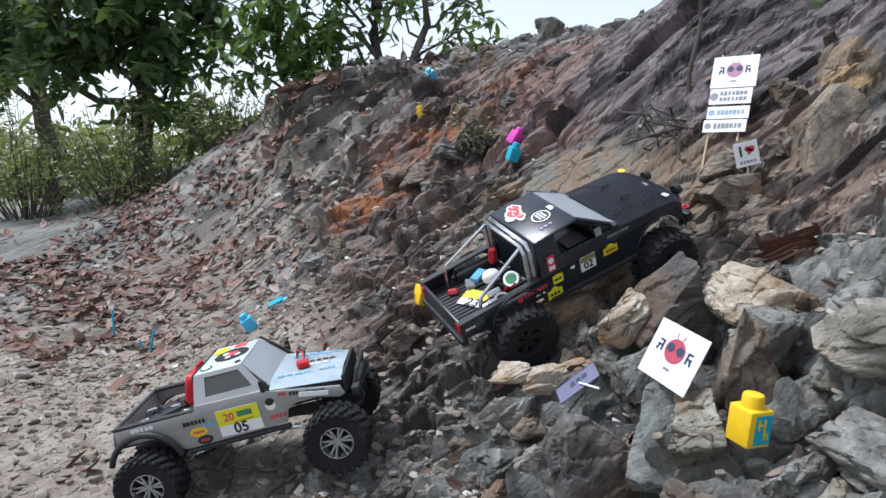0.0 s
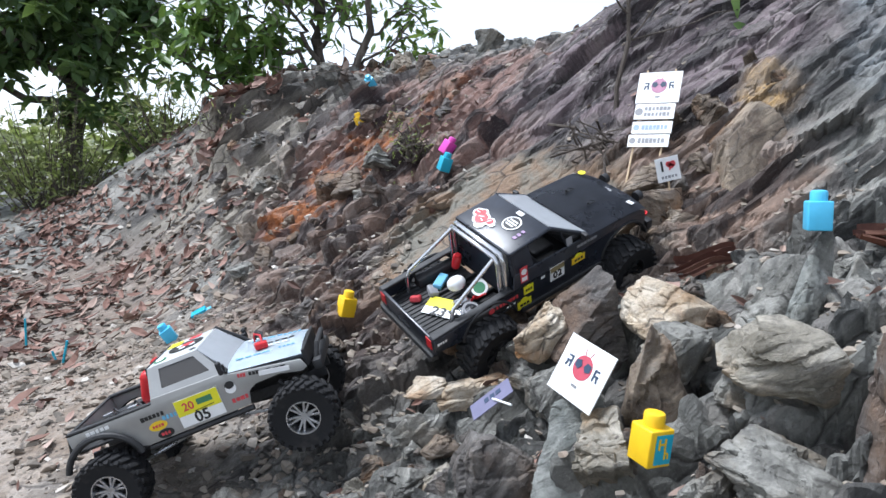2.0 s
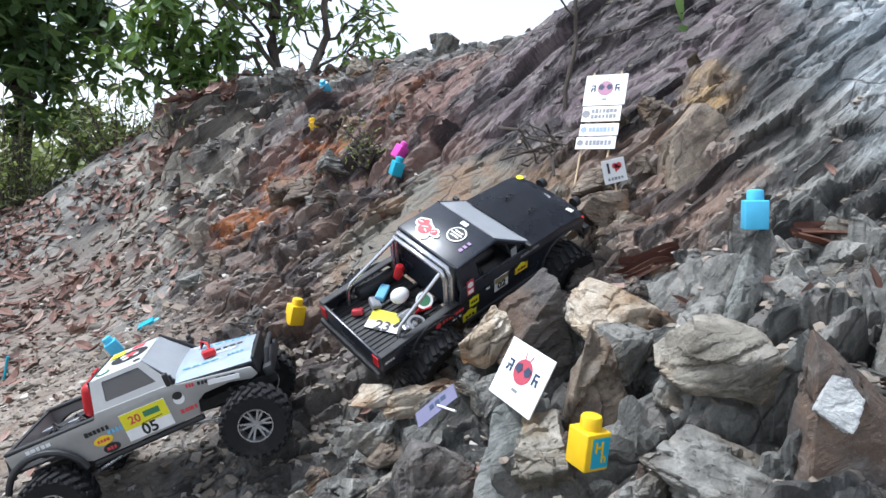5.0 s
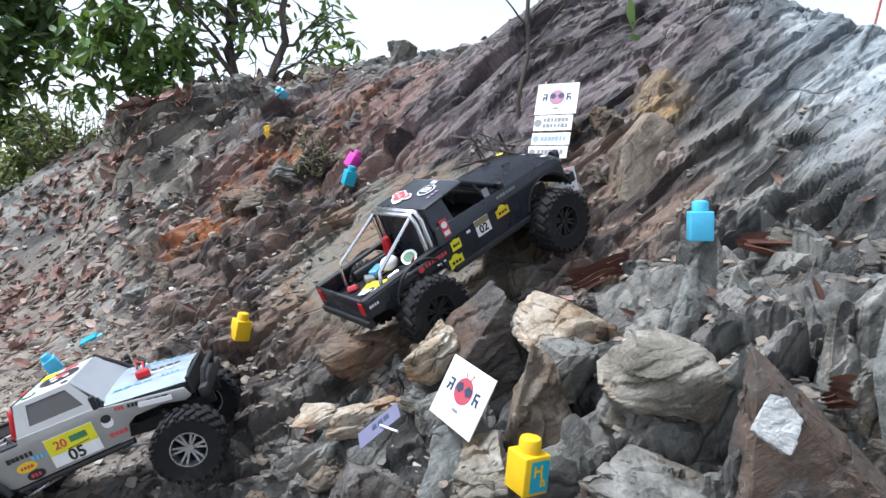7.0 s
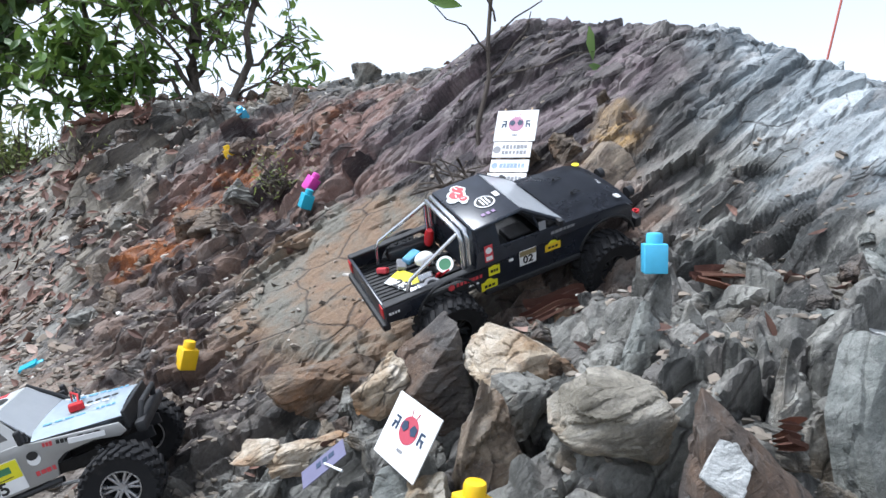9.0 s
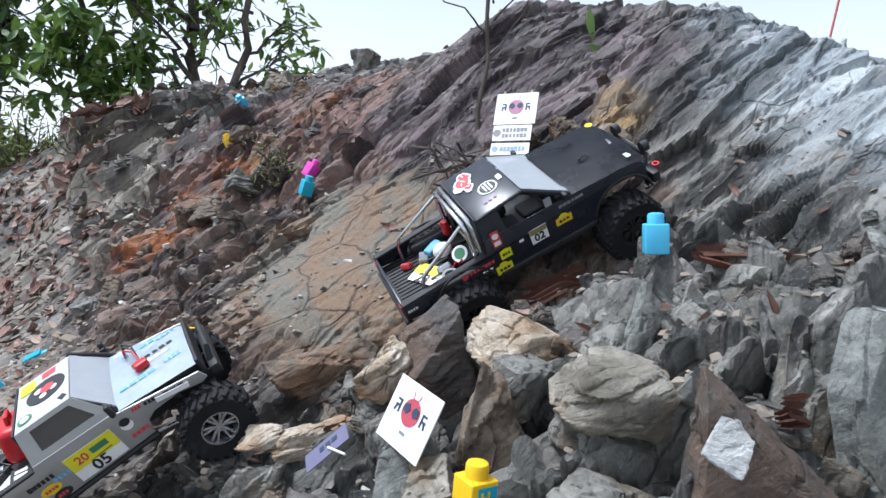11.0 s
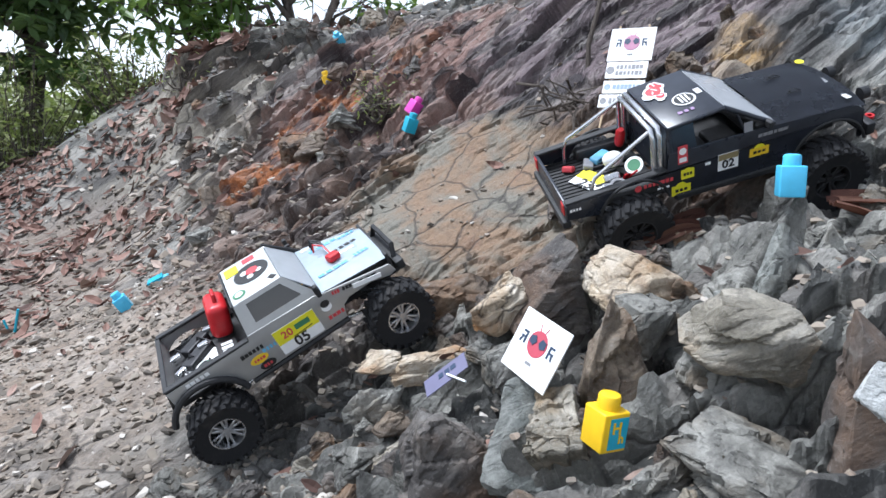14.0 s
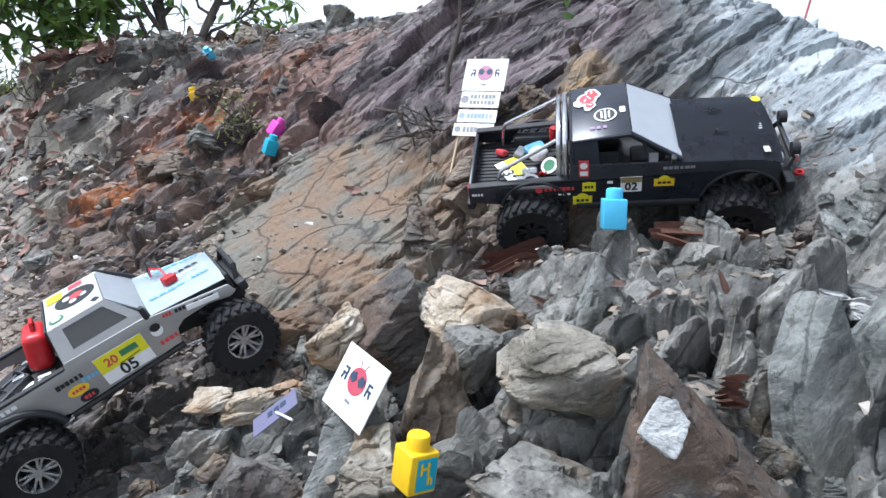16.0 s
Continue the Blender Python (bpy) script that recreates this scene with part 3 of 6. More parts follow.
BOULDERS = [
    ((0.52, 0.765, 0.408), (0.158, 0.12, 0.105), (0, 8, -10), 3, "buff", "rounded grey boulder with brown top resting among rubble", "boulder", 4, 0.015),
    ((0.495, 1.035, 0.395), (0.185, 0.14, 0.12), (10, 18, 20), 5, "pale", "cream and rust coloured boulder with dark broken side", "boulder", 4, 0.012),
    ((0.3, 1.105, 0.362), (0.12, 0.09, 0.105), (0, -35, 10), 8, "pale", "pale brown angular block leaning on darker rock"),
    ((0.4, 1.12, 0.385), (0.12, 0.13, 0.18), (10, 25, 15), 11, "dark", "dark brown pointed rock standing upright", "wedge"),
    ((0.215, 1.265, 0.318), (0.25, 0.14, 0.125), (0, -5, 5), 13, "brown", "brown flat-topped rock under the slab"),
    ((0.114, 1.12, 0.255), (0.085, 0.06, 0.045), (0, -4, 10), 15, "pale", "thin orange-brown flat stone"),
    ((0.207, 1.11, 0.25), (0.17, 0.1, 0.07), (0, -8, 0), 17, "pale", "brown block with a light flat top"),
    ((0.64, 0.965, 0.445), (0.17, 0.13, 0.25), (0, -6, 188), 21, "grey", "tall grey blade of layered rock", "blade"),
    ((0.83, 0.935, 0.455), (0.22, 0.13, 0.15), (0, 6, 10), 23, "grey", "broad grey jagged rock with pale edges", "wedge"),
    ((0.615, 0.85, 0.44), (0.1, 0.08, 0.18), (0, 6, 8), 24, "slate", "pale grey blade of rock beside a larger one", "blade"),
    ((0.69, 0.86, 0.435), (0.12, 0.1, 0.18), (0, 2, -8), 22, "grey", "dark grey blade of rock with a sharp tip", "blade"),
    ((0.76, 0.87, 0.42), (0.14, 0.11, 0.13), (0, 14, 20), 25, "grey", "low grey rock below the shelf", "ridge"),
    ((0.605, 0.615, 0.375), (0.22, 0.14, 0.185), (0, 0, -10), 27, "dark", "brown-faced wedge of rock with a white scar", "ridge", 4, 0.01),
    ((0.529, 0.583, 0.422), (0.036, 0.014, 0.046), (-30, 30, -24), 26, "chalk", "white broken piece of rock", "slab", 4, 0.018),
    ((0.81, 0.765, 0.43), (0.11, 0.06, 0.2), (-10, 4, -6), 28, "grey", "tall grey-green slab standing upright", "slab", 4, 0.012),
    ((0.717, 0.715, 0.405), (0.09, 0.07, 0.16), (-8, 10, 0), 29, "grey", "grey blade standing upright between rocks", "blade"),
    ((0.765, 0.655, 0.39), (0.115, 0.05, 0.25), (-12, -4, 8), 30, "slate", "tall smooth grey-green slab beside another", "slab", 4, 0.009),
    ((0.865, 0.64, 0.4), (0.13, 0.06, 0.24), (-10, -8, -14), 34, "slate", "broad grey-green slab closing the row of slabs", "slab", 4, 0.01),
    ((0.895, 0.79, 0.478), (0.07, 0.05, 0.025), (10, 8, 20), 36, "chalk", "pale flat chip of stone on a slab", "plate"),
    ((0.93, 0.76, 0.475), (0.08, 0.06, 0.03), (-6, 14, 70), 38, "chalk", "pale flat stone lying on broken slabs", "plate"),
    ((0.965, 0.8, 0.48), (0.06, 0.05, 0.025), (5, -8, 40), 40, "slate", "thin grey flat stone lying on broken slabs", "plate"),
    ((0.305, 0.84, 0.276), (0.115, 0.045, 0.17), (-28, 10, -10), 31, "slate", "smooth pale grey slab leaning upright", "slab", 4, 0.007),
    ((0.41, 0.845, 0.335), (0.13, 0.12, 0.2), (0, 8, 12), 33, "brown", "brown and grey wedge of rock", "blade"),
    ((0.2, 0.86, 0.235), (0.15, 0.11, 0.15), (0, -14, 10), 35, "dark", "rust stained dark brown rock", "wedge"),
    ((0.09, 1.0, 0.14), (0.12, 0.1, 0.1), (0, 10, 40), 37, "grey", "grey angular rock in the rubble"),
    ((0.47, 0.66, 0.295), (0.22, 0.16, 0.12), (5, 15, 0), 39, "grey", "large dark grey rock with worn face"),
    ((0.385, 0.7, 0.285), (0.13, 0.1, 0.11), (0, 5, 30), 41, "grey", "grey rock under the block"),
    ((0.115, 1.105, 0.19), (0.11, 0.09, 0.13), (0, 12, 0), 43, "grey", "cracked grey rock in front of the gap"),
    ((0.82, 1.42, 0.645), (0.2, 0.1, 0.29), (-14, -8, 0), 45, "brown", "tall light brown slab against the bank", "slab", 4, 0.008),
    ((0.69, 1.4, 0.52), (0.17, 0.13, 0.14), (0, -10, 0), 47, "brown", "brown cracked block at the foot of the bank"),
    ((0.645, 1.43, 0.55), (0.14, 0.1, 0.12), (0, 40, 0), 49, "brown", "triangular brown rock with a pale front", "wedge"),
    ((0.49, 3.2, 1.215), (0.17, 0.14, 0.15), (0, 0, 20), 51, "grey", "grey rock on the crest"),
    ((0.3, 0.68, 0.2), (0.16, 0.12, 0.12), (0, 10, 15), 53, "grey", "dark grey rock low in the rubble"),
    ((0.12, 0.86, 0.11), (0.14, 0.12, 0.1), (0, -10, 50), 55, "grey", "grey stone half buried in rubble"),
    ((0.57, 0.9, 0.4), (0.1, 0.08, 0.09), (0, 10, 50), 57, "slate", "small grey slaty rock"),
    ((0.46, 0.93, 0.37), (0.13, 0.1, 0.12), (0, -20, 0), 59, "grey", "grey rock wedged between boulders"),
    ((0.32, 1.0, 0.29), (0.14, 0.1, 0.1), (0, -30, 0), 61, "grey", "dark grey shelf of rock"),
]
for row in BOULDERS:
    boulder("rock", *row)


# ---- toy trucks ----
BLACK_PAINT = plain("black_paint", (0.019, 0.022, 0.03), 0.3, 0, 0.3, 40, 0.5)
SILVER_PAINT = plain("silver_paint", (0.35, 0.347, 0.335), 0.34, 0.3, 0.08, 30, 0.5)
HOOD_PAINT = plain("pale_hood_paint", (0.62, 0.70, 0.76), 0.32, 0, 0.1, 25, 0.5)
BLACK_PLASTIC = plain("black_plastic", (0.022, 0.022, 0.023), 0.6, 0, 0.25, 90)
CHASSIS = plain("chassis_black", (0.03, 0.03, 0.032), 0.55, 0.3, 0.3, 80)
CHROME = plain("polished_tube", (0.62, 0.62, 0.63), 0.22, 0.9, 0.06, 50)
RIM_GREY = plain("grey_alloy", (0.5, 0.5, 0.51), 0.28, 0.8, 0.15, 60)
RED_PLASTIC = plain("red_plastic", (0.5, 0.015, 0.02), 0.4, 0, 0.15, 40)
WHITE_VINYL = plain("white_vinyl", (0.78, 0.78, 0.77), 0.45, 0, 0.05, 50)
YELLOW_VINYL = plain("yellow_vinyl", (0.72, 0.66, 0.02), 0.45, 0, 0.06, 50)
AMBER_VINYL = plain("amber_vinyl", (0.75, 0.5, 0.02), 0.45, 0, 0.06, 50)
RED_VINYL = plain("red_vinyl", (0.55, 0.06, 0.07), 0.45, 0, 0.1, 50)
BLUE_VINYL = plain("blue_vinyl", (0.16, 0.42, 0.62), 0.45, 0, 0.1, 50)
GREEN_VINYL = plain("green_vinyl", (0.06, 0.2, 0.1), 0.45, 0, 0.1, 50)
BLACK_VINYL = plain("black_vinyl", (0.02, 0.02, 0.02), 0.45, 0, 0.1, 50)
GREY_VINYL = plain("grey_vinyl", (0.25, 0.25, 0.26), 0.5, 0, 0.1, 50)
PURPLE_VINYL = plain("purple_vinyl", (0.3, 0.2, 0.34), 0.5, 0, 0.1, 50)


def rubber():
    m = Nodes("dusty_rubber", 0.85, 0, 0.3)
    dust = m.noise(28, 6, 0.7)
    c = m.mix(m.ramp(dust, (0.5, 0.0), (0.8, 0.4)), (0.015, 0.015, 0.016), (0.09, 0.08, 0.07))
    m.bump(m.noise(160, 3), 0.3, 0.001)
    return m.done(c)


def clear_plastic(name, tint, alpha, rough):
    m = Nodes(name, rough, 0, 0.6)
    m.b.inputs["Alpha"].default_value = alpha
    return m.done(m.mix(m.noise(30, 4), tint, tuple(min(1, v * 1.25) for v in tint)))


RUBBER = rubber()
# pale tint and alpha paint the whitish sky reflection onto clear plastic
SCREEN = clear_plastic("sky_glare_plastic", (0.42, 0.44, 0.46), 0.62, 0.14)
SMOKED = clear_plastic("smoked_plastic", (0.06, 0.055, 0.05), 0.9, 0.15)


def sheet(a, b, c, d, t=0.003):
    """A plate with corners a to d, t thick towards the inside."""
    bm = bmesh.new()
    pts = [Vector(p) for p in (a, b, c, d)]
    n = (pts[1] - pts[0]).cross(pts[2] - pts[0]).normalized() * -t
    top = [bm.verts.new(p) for p in pts]
    low = [bm.verts.new(p + n) for p in pts]
    bm.faces.new(top), bm.faces.new(low[::-1])
    for k in range(4):
        bm.faces.new((top[k], low[k], low[(k + 1) % 4], top[(k + 1) % 4]))
    return bm


def disc(r, t=0.0008, n=28, sx=1.0):
    bm = bmesh.new()
    bmesh.ops.create_cone(bm, cap_ends=True, segments=n, radius1=r, radius2=r, depth=t)
    bm.transform(Matrix.Diagonal((sx, 1, 1, 1)))
    return bm


def lettering(text, size, t=0.0004):
    """Flat letters about the origin, in the xy plane."""
    cu = bpy.data.curves.new("lettering", "FONT")
    cu.body, cu.size, cu.extrude, cu.align_x, cu.align_y, cu.resolution_u = text, size, t, "CENTER", "CENTER", 3
    cu.offset = size * 0.022
    ob = bpy.data.objects.new("lettering", cu)
    scene.collection.objects.link(ob)
    me = bpy.data.meshes.new_from_object(ob)
    bm = bmesh.new()
    bm.from_mesh(me)
    bpy.data.objects.remove(ob)
    bpy.data.curves.remove(cu)
    bpy.data.meshes.remove(me)
    return bm


SIDE = Matrix(((1, 0, 0, 0), (0, 0, -1, 0), (0, 1, 0, 0), (0, 0, 0, 1)))  # lays a flat shape on the right-hand side, facing out


def on_side(x, z, y, lean=0.0):
    return Matrix.Translation((x, y, z)) @ Matrix.Rotation(radians(lean), 4, "X") @ SIDE


def bars(w, h, count, seed):
    """Unreadable small print as short bars."""
    rng = random.Random(seed)
    bm = bmesh.new()
    x = -w / 2
    for k in range(count):
        l = w / count * rng.uniform(0.55, 0.9)
        add(bm, box(l, h * rng.uniform(0.8, 1.0), 0.0006, 0, (x + w / count / 2, 0, 0)))
        x += w / count
    return bm


def tyre_mesh(r, w):
    bm = lathe([(r * 0.5, -w / 2 + 0.003), (r * 0.86, -w / 2 - 0.001), (r * 0.945, -w * 0.44), (r * 0.955, 0), (r * 0.945, w * 0.44), (r * 0.86, w / 2 + 0.001), (r * 0.5, w / 2 - 0.003)], 40)
    add(bm, disc(r * 0.64, 0.002, 24), Matrix.Translation((0, -w * 0.02, 0)) @ Matrix.Rotation(radians(90), 4, "X"))
    n = 22
    for k in range(n):
        for row, off in ((-1, 0.0), (1, 0.5)):
            a = 360 * (k + off) / n
            m = Matrix.Rotation(radians(a), 4, "Y") @ pose(r * 0.965, row * w * 0.27, 0, row * 24, 0, 0)
            add(bm, box(r * 0.1, w * 0.42, r * 0.15, 0.0012, seg=1), m)
            m = Matrix.Rotation(radians(a + 360 / n * 0.45), 4, "Y") @ pose(r * 0.9, row * w * 0.5, 0, 0, 0, row * 28)
            add(bm, box(r * 0.13, w * 0.12, r * 0.11, 0), m)
        a = 360 * (k + 0.25) / n
        add(bm, box(r * 0.07, w * 0.16, r * 0.1, 0), Matrix.Rotation(radians(a), 4, "Y") @ pose(r * 0.965, 0, 0, 40 if k % 2 else -40, 0, 0))
    return bm


def rim_mesh(r, w, spokes):
    bm = lathe([(0.0005, -w * 0.34), (r * 0.26, -w * 0.34), (r * 0.26, 0.002), (0.0005, 0.002)], 16)
    for k in range(spokes):
        a = 360 * k / spokes
        for s in (-1, 1):
            add(bm, box(r * 0.75, w * 0.14, r * 0.14, 0.0008, seg=1), Matrix.Rotation(radians(a + s * 10), 4, "Y") @ pose(r * 0.56, -w * 0.26, 0, 0, 0, -4))
        add(bm, lathe([(0.0003, -w * 0.40), (r * 0.07, -w * 0.40), (r * 0.07, -w * 0.3), (0.0003, -w * 0.3)], 6), Matrix.Rotation(radians(a + 30), 4, "Y") @ Matrix.Translation((r * 0.22, 0, 0)))
    return bm


def ring_mesh(r, w):
    return lathe([(r, -w / 2), (r, w / 2), (r * 0.94, w / 2), (r * 0.92, w * 0.3), (r * 0.92, -w * 0.3), (r * 0.94, -w / 2)], 32)


def wheels(truck, r, w, base, track, rim_material, spokes, rim_r, hub_z=None, back=0.0):
    made = []
    tyre_me = mesh_of("tyre", tyre_mesh(r, w), RUBBER, 40)
    rim_me = mesh_of("rim", rim_mesh(rim_r, w * 0.9, spokes), rim_material, 40)
    ring_me = mesh_of("rim_ring", ring_mesh(rim_r, w * 0.9), rim_material, 40)
    for x in (base / 2 + back, -base / 2 + back):
        for side in (-1, 1):
            hub = part("wheel", lathe([(0.0005, -0.014), (0.006, -0.014), (0.006, 0.014), (0.0005, 0.014)], 10), CHROME, truck, "", None, pose(x, side * track / 2, hub_z or r))
            for name, me in (("tyre", tyre_me), ("rim", rim_me), ("rim_ring", ring_me)):
                o = new(name, me)
                o.parent = hub
                if side == 1:
                    o.matrix_basis = Matrix.Rotation(math.pi, 4, "Z")
            made.append((hub, x, side * track / 2, hub_z or r))
    return made


def running_gear(truck, r, base, track, back=0.0):
    for y in (-0.028, 0.028):
        part("frame_rail", box(base * 1.28, 0.006, 0.018, 0.001, (0, y, 0.092)), CHASSIS, truck)
    for x in (-base * 0.45, -0.03, 0.06, base * 0.5):
        part("cross_member", box(0.012, 0.056, 0.012, 0.001, (x, 0, 0.092)), CHASSIS, truck)
    bm = box(0.07, 0.07, 0.016, 0.003, (0.0, 0, 0.079))
    add(bm, box(0.05, 0.045, 0.035, 0.004, (0.02, 0, 0.1)))
    part("skid_plate", bm, CHASSIS, truck)
    for s in (1, -1):
        bm = rod([(s * base / 2 + back, -track / 2 + 0.02, r), (s * base / 2 + back, track / 2 - 0.02, r)], 0.0085, 12)
        sp = bmesh.new()
        bmesh.ops.create_icosphere(sp, subdivisions=2, radius=0.02)
        add(bm, sp, Matrix.Translation((s * base / 2 + back, 0.018, r)) @ Matrix.Diagonal((1.1, 0.9, 1.1, 1)))
        part("axle", bm, CHASSIS, truck)
        for y in (-0.05, 0.05):
            part("link", rod([(s * base / 2 + back, y, r - 0.004), (s * 0.03, y * 0.7, 0.075)], 0.003, 8), RIM_GREY, truck)
            bm = rod([(s * base / 2 + back, y * 1.05, r + 0.004), (s * base * 0.40 + back, y * 0.95, r + 0.05)], 0.0045, 8)
            for k in range(7):
                f = 0.2 + k * 0.1
                add(bm, lathe([(0.0055, -0.001), (0.0078, -0.001), (0.0078, 0.001), (0.0055, 0.001)], 12, "Z"), Matrix.Translation((s * base * (0.5 - 0.1 * f) + back, y * (1.05 - 0.1 * f), r + 0.004 + 0.046 * f)))
            part("shock_absorber", bm, CHASSIS, truck)
    part("drive_shaft", rod([(-base / 2 + back, 0.0, r + 0.004), (0, 0, 0.085), (base / 2 + back, 0.0, r + 0.004)], 0.0035, 8), CHASSIS, truck)


def arch(cx, cz, r, a0, a1, n=9):
    return [(cx + r * math.cos(radians(a0 + (a1 - a0) * k / n)), cz + r * math.sin(radians(a0 + (a1 - a0) * k / n))) for k in range(n + 1)]


def sticker(name, bm, material, parent, m, label=""):
    return part(name, bm, material, parent, label, None, m)


def number_plate_card(parent, name, m, w, h, digits, top, size, label):
    """A two-coloured start number: coloured head, white foot with digits."""
    card = sticker(name, box(w, h, 0.0008), WHITE_VINYL, parent, m, label)
    sticker("coloured_head", box(w * 0.99, h * 0.58, 0.0006), top, card, Matrix.Translation((0, h * 0.2, 0.0006)))
    sticker("digits", lettering(digits, size), BLACK_VINYL, card, Matrix.Translation((0, -h * 0.29, 0.0008)))
    return card


def build_black_truck():
    T = thing("crawler_truck", pose(0, 0, 0), "black painted toy pickup crawler with chrome roll bar, covered in stickers", "toy truck", "crawler trucks")
    R, BASE, TRACK = 0.046, 0.33, 0.196
    running_gear(T, R, BASE, TRACK, -0.012)
    W = 0.092
    fr, rr = 0.072, 0.068
    low = 0.082
    outline = [(-0.283, 0.095)] + [(-0.283, 0.123), (-0.112, 0.132), (-0.108, 0.165), (0.06, 0.163), (0.2, 0.156), (0.216, 0.145), (0.218, 0.105)]
    outline += [(0.165 + 0.05, 0.096)] + arch(0.162, 0.078, 0.058, 20, 160) + [(0.1, low), (-0.1, low - 0.002)] + arch(-0.168, 0.074, 0.056, 18, 162) + [(-0.232, 0.088)]
    for s in (-1, 1):
        part("side_panel", extruded(outline, s * W, s * (W - 0.004), 0.0012), BLACK_PAINT, T, "", 35)
        for cx, cz, r in ((0.162, 0.078, 0.059), (-0.168, 0.074, 0.057)):
            bm = bmesh.new()
            pts = arch(cx, cz, r + 0.003, 12, 168, 12)
            add(bm, rod([(x, s * (W + 0.0005), z) for x, z in pts], 0.0026, 8))
            part("wheel_arch_flare", bm, BLACK_PLASTIC, T, "", 40)
        part("sill", box(0.2, 0.012, 0.012, 0.003, (0.0, s * (W - 0.002), 0.08)), BLACK_PLASTIC, T)
    # cab
    RW, zr, zf, xf = 0.078, 0.204, 0.213, -0.012
    bm = sheet((-0.105, -RW, zr), (xf, -RW + 0.002, zf), (xf, RW - 0.002, zf), (-0.105, RW, zr), 0.004)
    bmesh.ops.bevel(bm, geom=bm.edges[:], offset=0.0018, segments=2, profile=0.5, affect="EDGES")
    roof = part("roof", bm, BLACK_PAINT, T, "", 40)
    # the pane's greyish white is painted sky glare, not scuffing
    part("windscreen", sheet((xf + 0.002, -RW + 0.005, zf - 0.001), (0.066, -W + 0.008, 0.1685), (0.066, W - 0.008, 0.1685), (xf + 0.002, RW - 0.005, zf - 0.001), 0.0015), SCREEN, T, "clear windscreen with pale sky glare in its colour")
    for s in (-1, 1):
        def pillar(a, b, name="pillar"):
            part(name, rod([a, b], 0.0042, 8), BLACK_PAINT, T, "", 50)
        pillar((xf, s * (RW - 0.003), zf - 0.003), (0.066, s * (W - 0.005), 0.164))
        pillar((-0.104, s * (RW - 0.003), zr - 0.002), (-0.106, s * (W - 0.004), 0.162))
        q = [(-0.106, s * (W - 0.003), 0.163), (-0.062, s * (W - 0.003), 0.163), (-0.064, s * (RW - 0.001), zr), (-0.104, s * (RW - 0.001), zr)]
        part("rear_quarter", sheet(*(q if s < 0 else q[::-1]), 0.003), BLACK_PAINT, T)
        part("roof_rail", rod([(-0.105, s * (RW - 0.001), zr - 0.003), (xf, s * (RW - 0.003), zf - 0.004)], 0.003, 8), BLACK_PAINT, T)
        part("vent_bar", rod([(0.018, s * (W - 0.005), 0.164), (0.006, s * (RW + 0.004), 0.196)], 0.0022, 6), BLACK_PAINT, T)
        part("door_mirror", box(0.008, 0.014, 0.012, 0.002, (0.052, s * (W + 0.005), 0.172)), BLACK_PLASTIC, T)
    part("cab_back", sheet((-0.107, -W + 0.006, 0.1), (-0.107, W - 0.006, 0.1), (-0.105, RW - 0.002, zr), (-0.105, -RW + 0.002, zr), 0.003), BLACK_PAINT, T)
    part("cab_floor", box(0.24, 0.17, 0.004, 0.001, (0.01, 0, 0.105)), BLACK_PLASTIC, T)
    for y in (-0.038, 0.038):
        bm = box(0.045, 0.05, 0.02, 0.006, (-0.045, y, 0.125))
        add(bm, box(0.016, 0.05, 0.065, 0.006), pose(-0.075, y, 0.155, 0, -12, 0))
        part("seat", bm, BLACK_PLASTIC, T)
    part("dashboard", box(0.03, 0.16, 0.03, 0.006, (0.055, 0, 0.148)), BLACK_PLASTIC, T)
    part("steering_wheel", lathe([(0.014, -0.0015), (0.017, -0.0015), (0.017, 0.0015), (0.014, 0.0015)], 20), BLACK_PLASTIC, T, "", 40, pose(0.03, 0.036, 0.155, 0, 0, 80))
    for s in (-1, 1):
        part("cage_tube", rod([(-0.1, s * 0.06, 0.11), (-0.1, s * 0.06, 0.195), (-0.02, s * 0.06, 0.203), (0.05, s * 0.07, 0.158)], 0.003, 8), CHASSIS, T)
    # hood and nose
    bm = bmesh.new()
    nx, ny = 10, 8
    grid = []
    for i in range(nx + 1):
        f = i / nx
        row = []
        for j in range(ny + 1):
            g = j / ny * 2 - 1
            x = 0.063 + 0.155 * f
            z = 0.167 - 0.006 * f - 0.01 * max(0, f - 0.85) / 0.15 * 0.8 + 0.005 * (1 - g * g) + (0.0025 if abs(g) < 0.55 else 0)
            if abs(g) > 0.99:
                z -= 0.004
            row.append(bm.verts.new((x, g * (W - 0.001), z)))
        grid.append(row)
    for i in range(nx):
        for j in range(ny):
            bm.faces.new((grid[i][j], grid[i + 1][j], grid[i + 1][j + 1], grid[i][j + 1]))
    bmesh.ops.solidify(bm, geom=bm.faces[:], thickness=-0.003)
    hood = part("hood", bm, BLACK_PAINT, T, "", 40)
    part("cowl", box(0.012, 0.165, 0.006, 0.002, (0.062, 0, 0.165)), BLACK_PLASTIC, T)
    grille = part("grille", box(0.006, 0.15, 0.036, 0.002, (0.217, 0, 0.133)), BLACK_PLASTIC, T)
    for k in range(4):
        part("grille_bar", box(0.003, 0.085, 0.003, 0.0005, (0.221, 0, 0.122 + k * 0.008)), CHASSIS, grille)
    for y in (-0.062, 0.062):
        part("headlight", disc(0.013, 0.005, 20), SCREEN, T, "clear round headlight", None, pose(0.2205, y, 0.134, 0, 90, 0))
    bm = box(0.016, 0.18, 0.022, 0.004, (0.236, 0, 0.1))
    for z, r in ((0.128, 0.0045),):
        add(bm, rod([(0.232, -0.06, 0.105), (0.244, -0.05, z), (0.244, 0.05, z), (0.232, 0.06, 0.105)], r, 8))
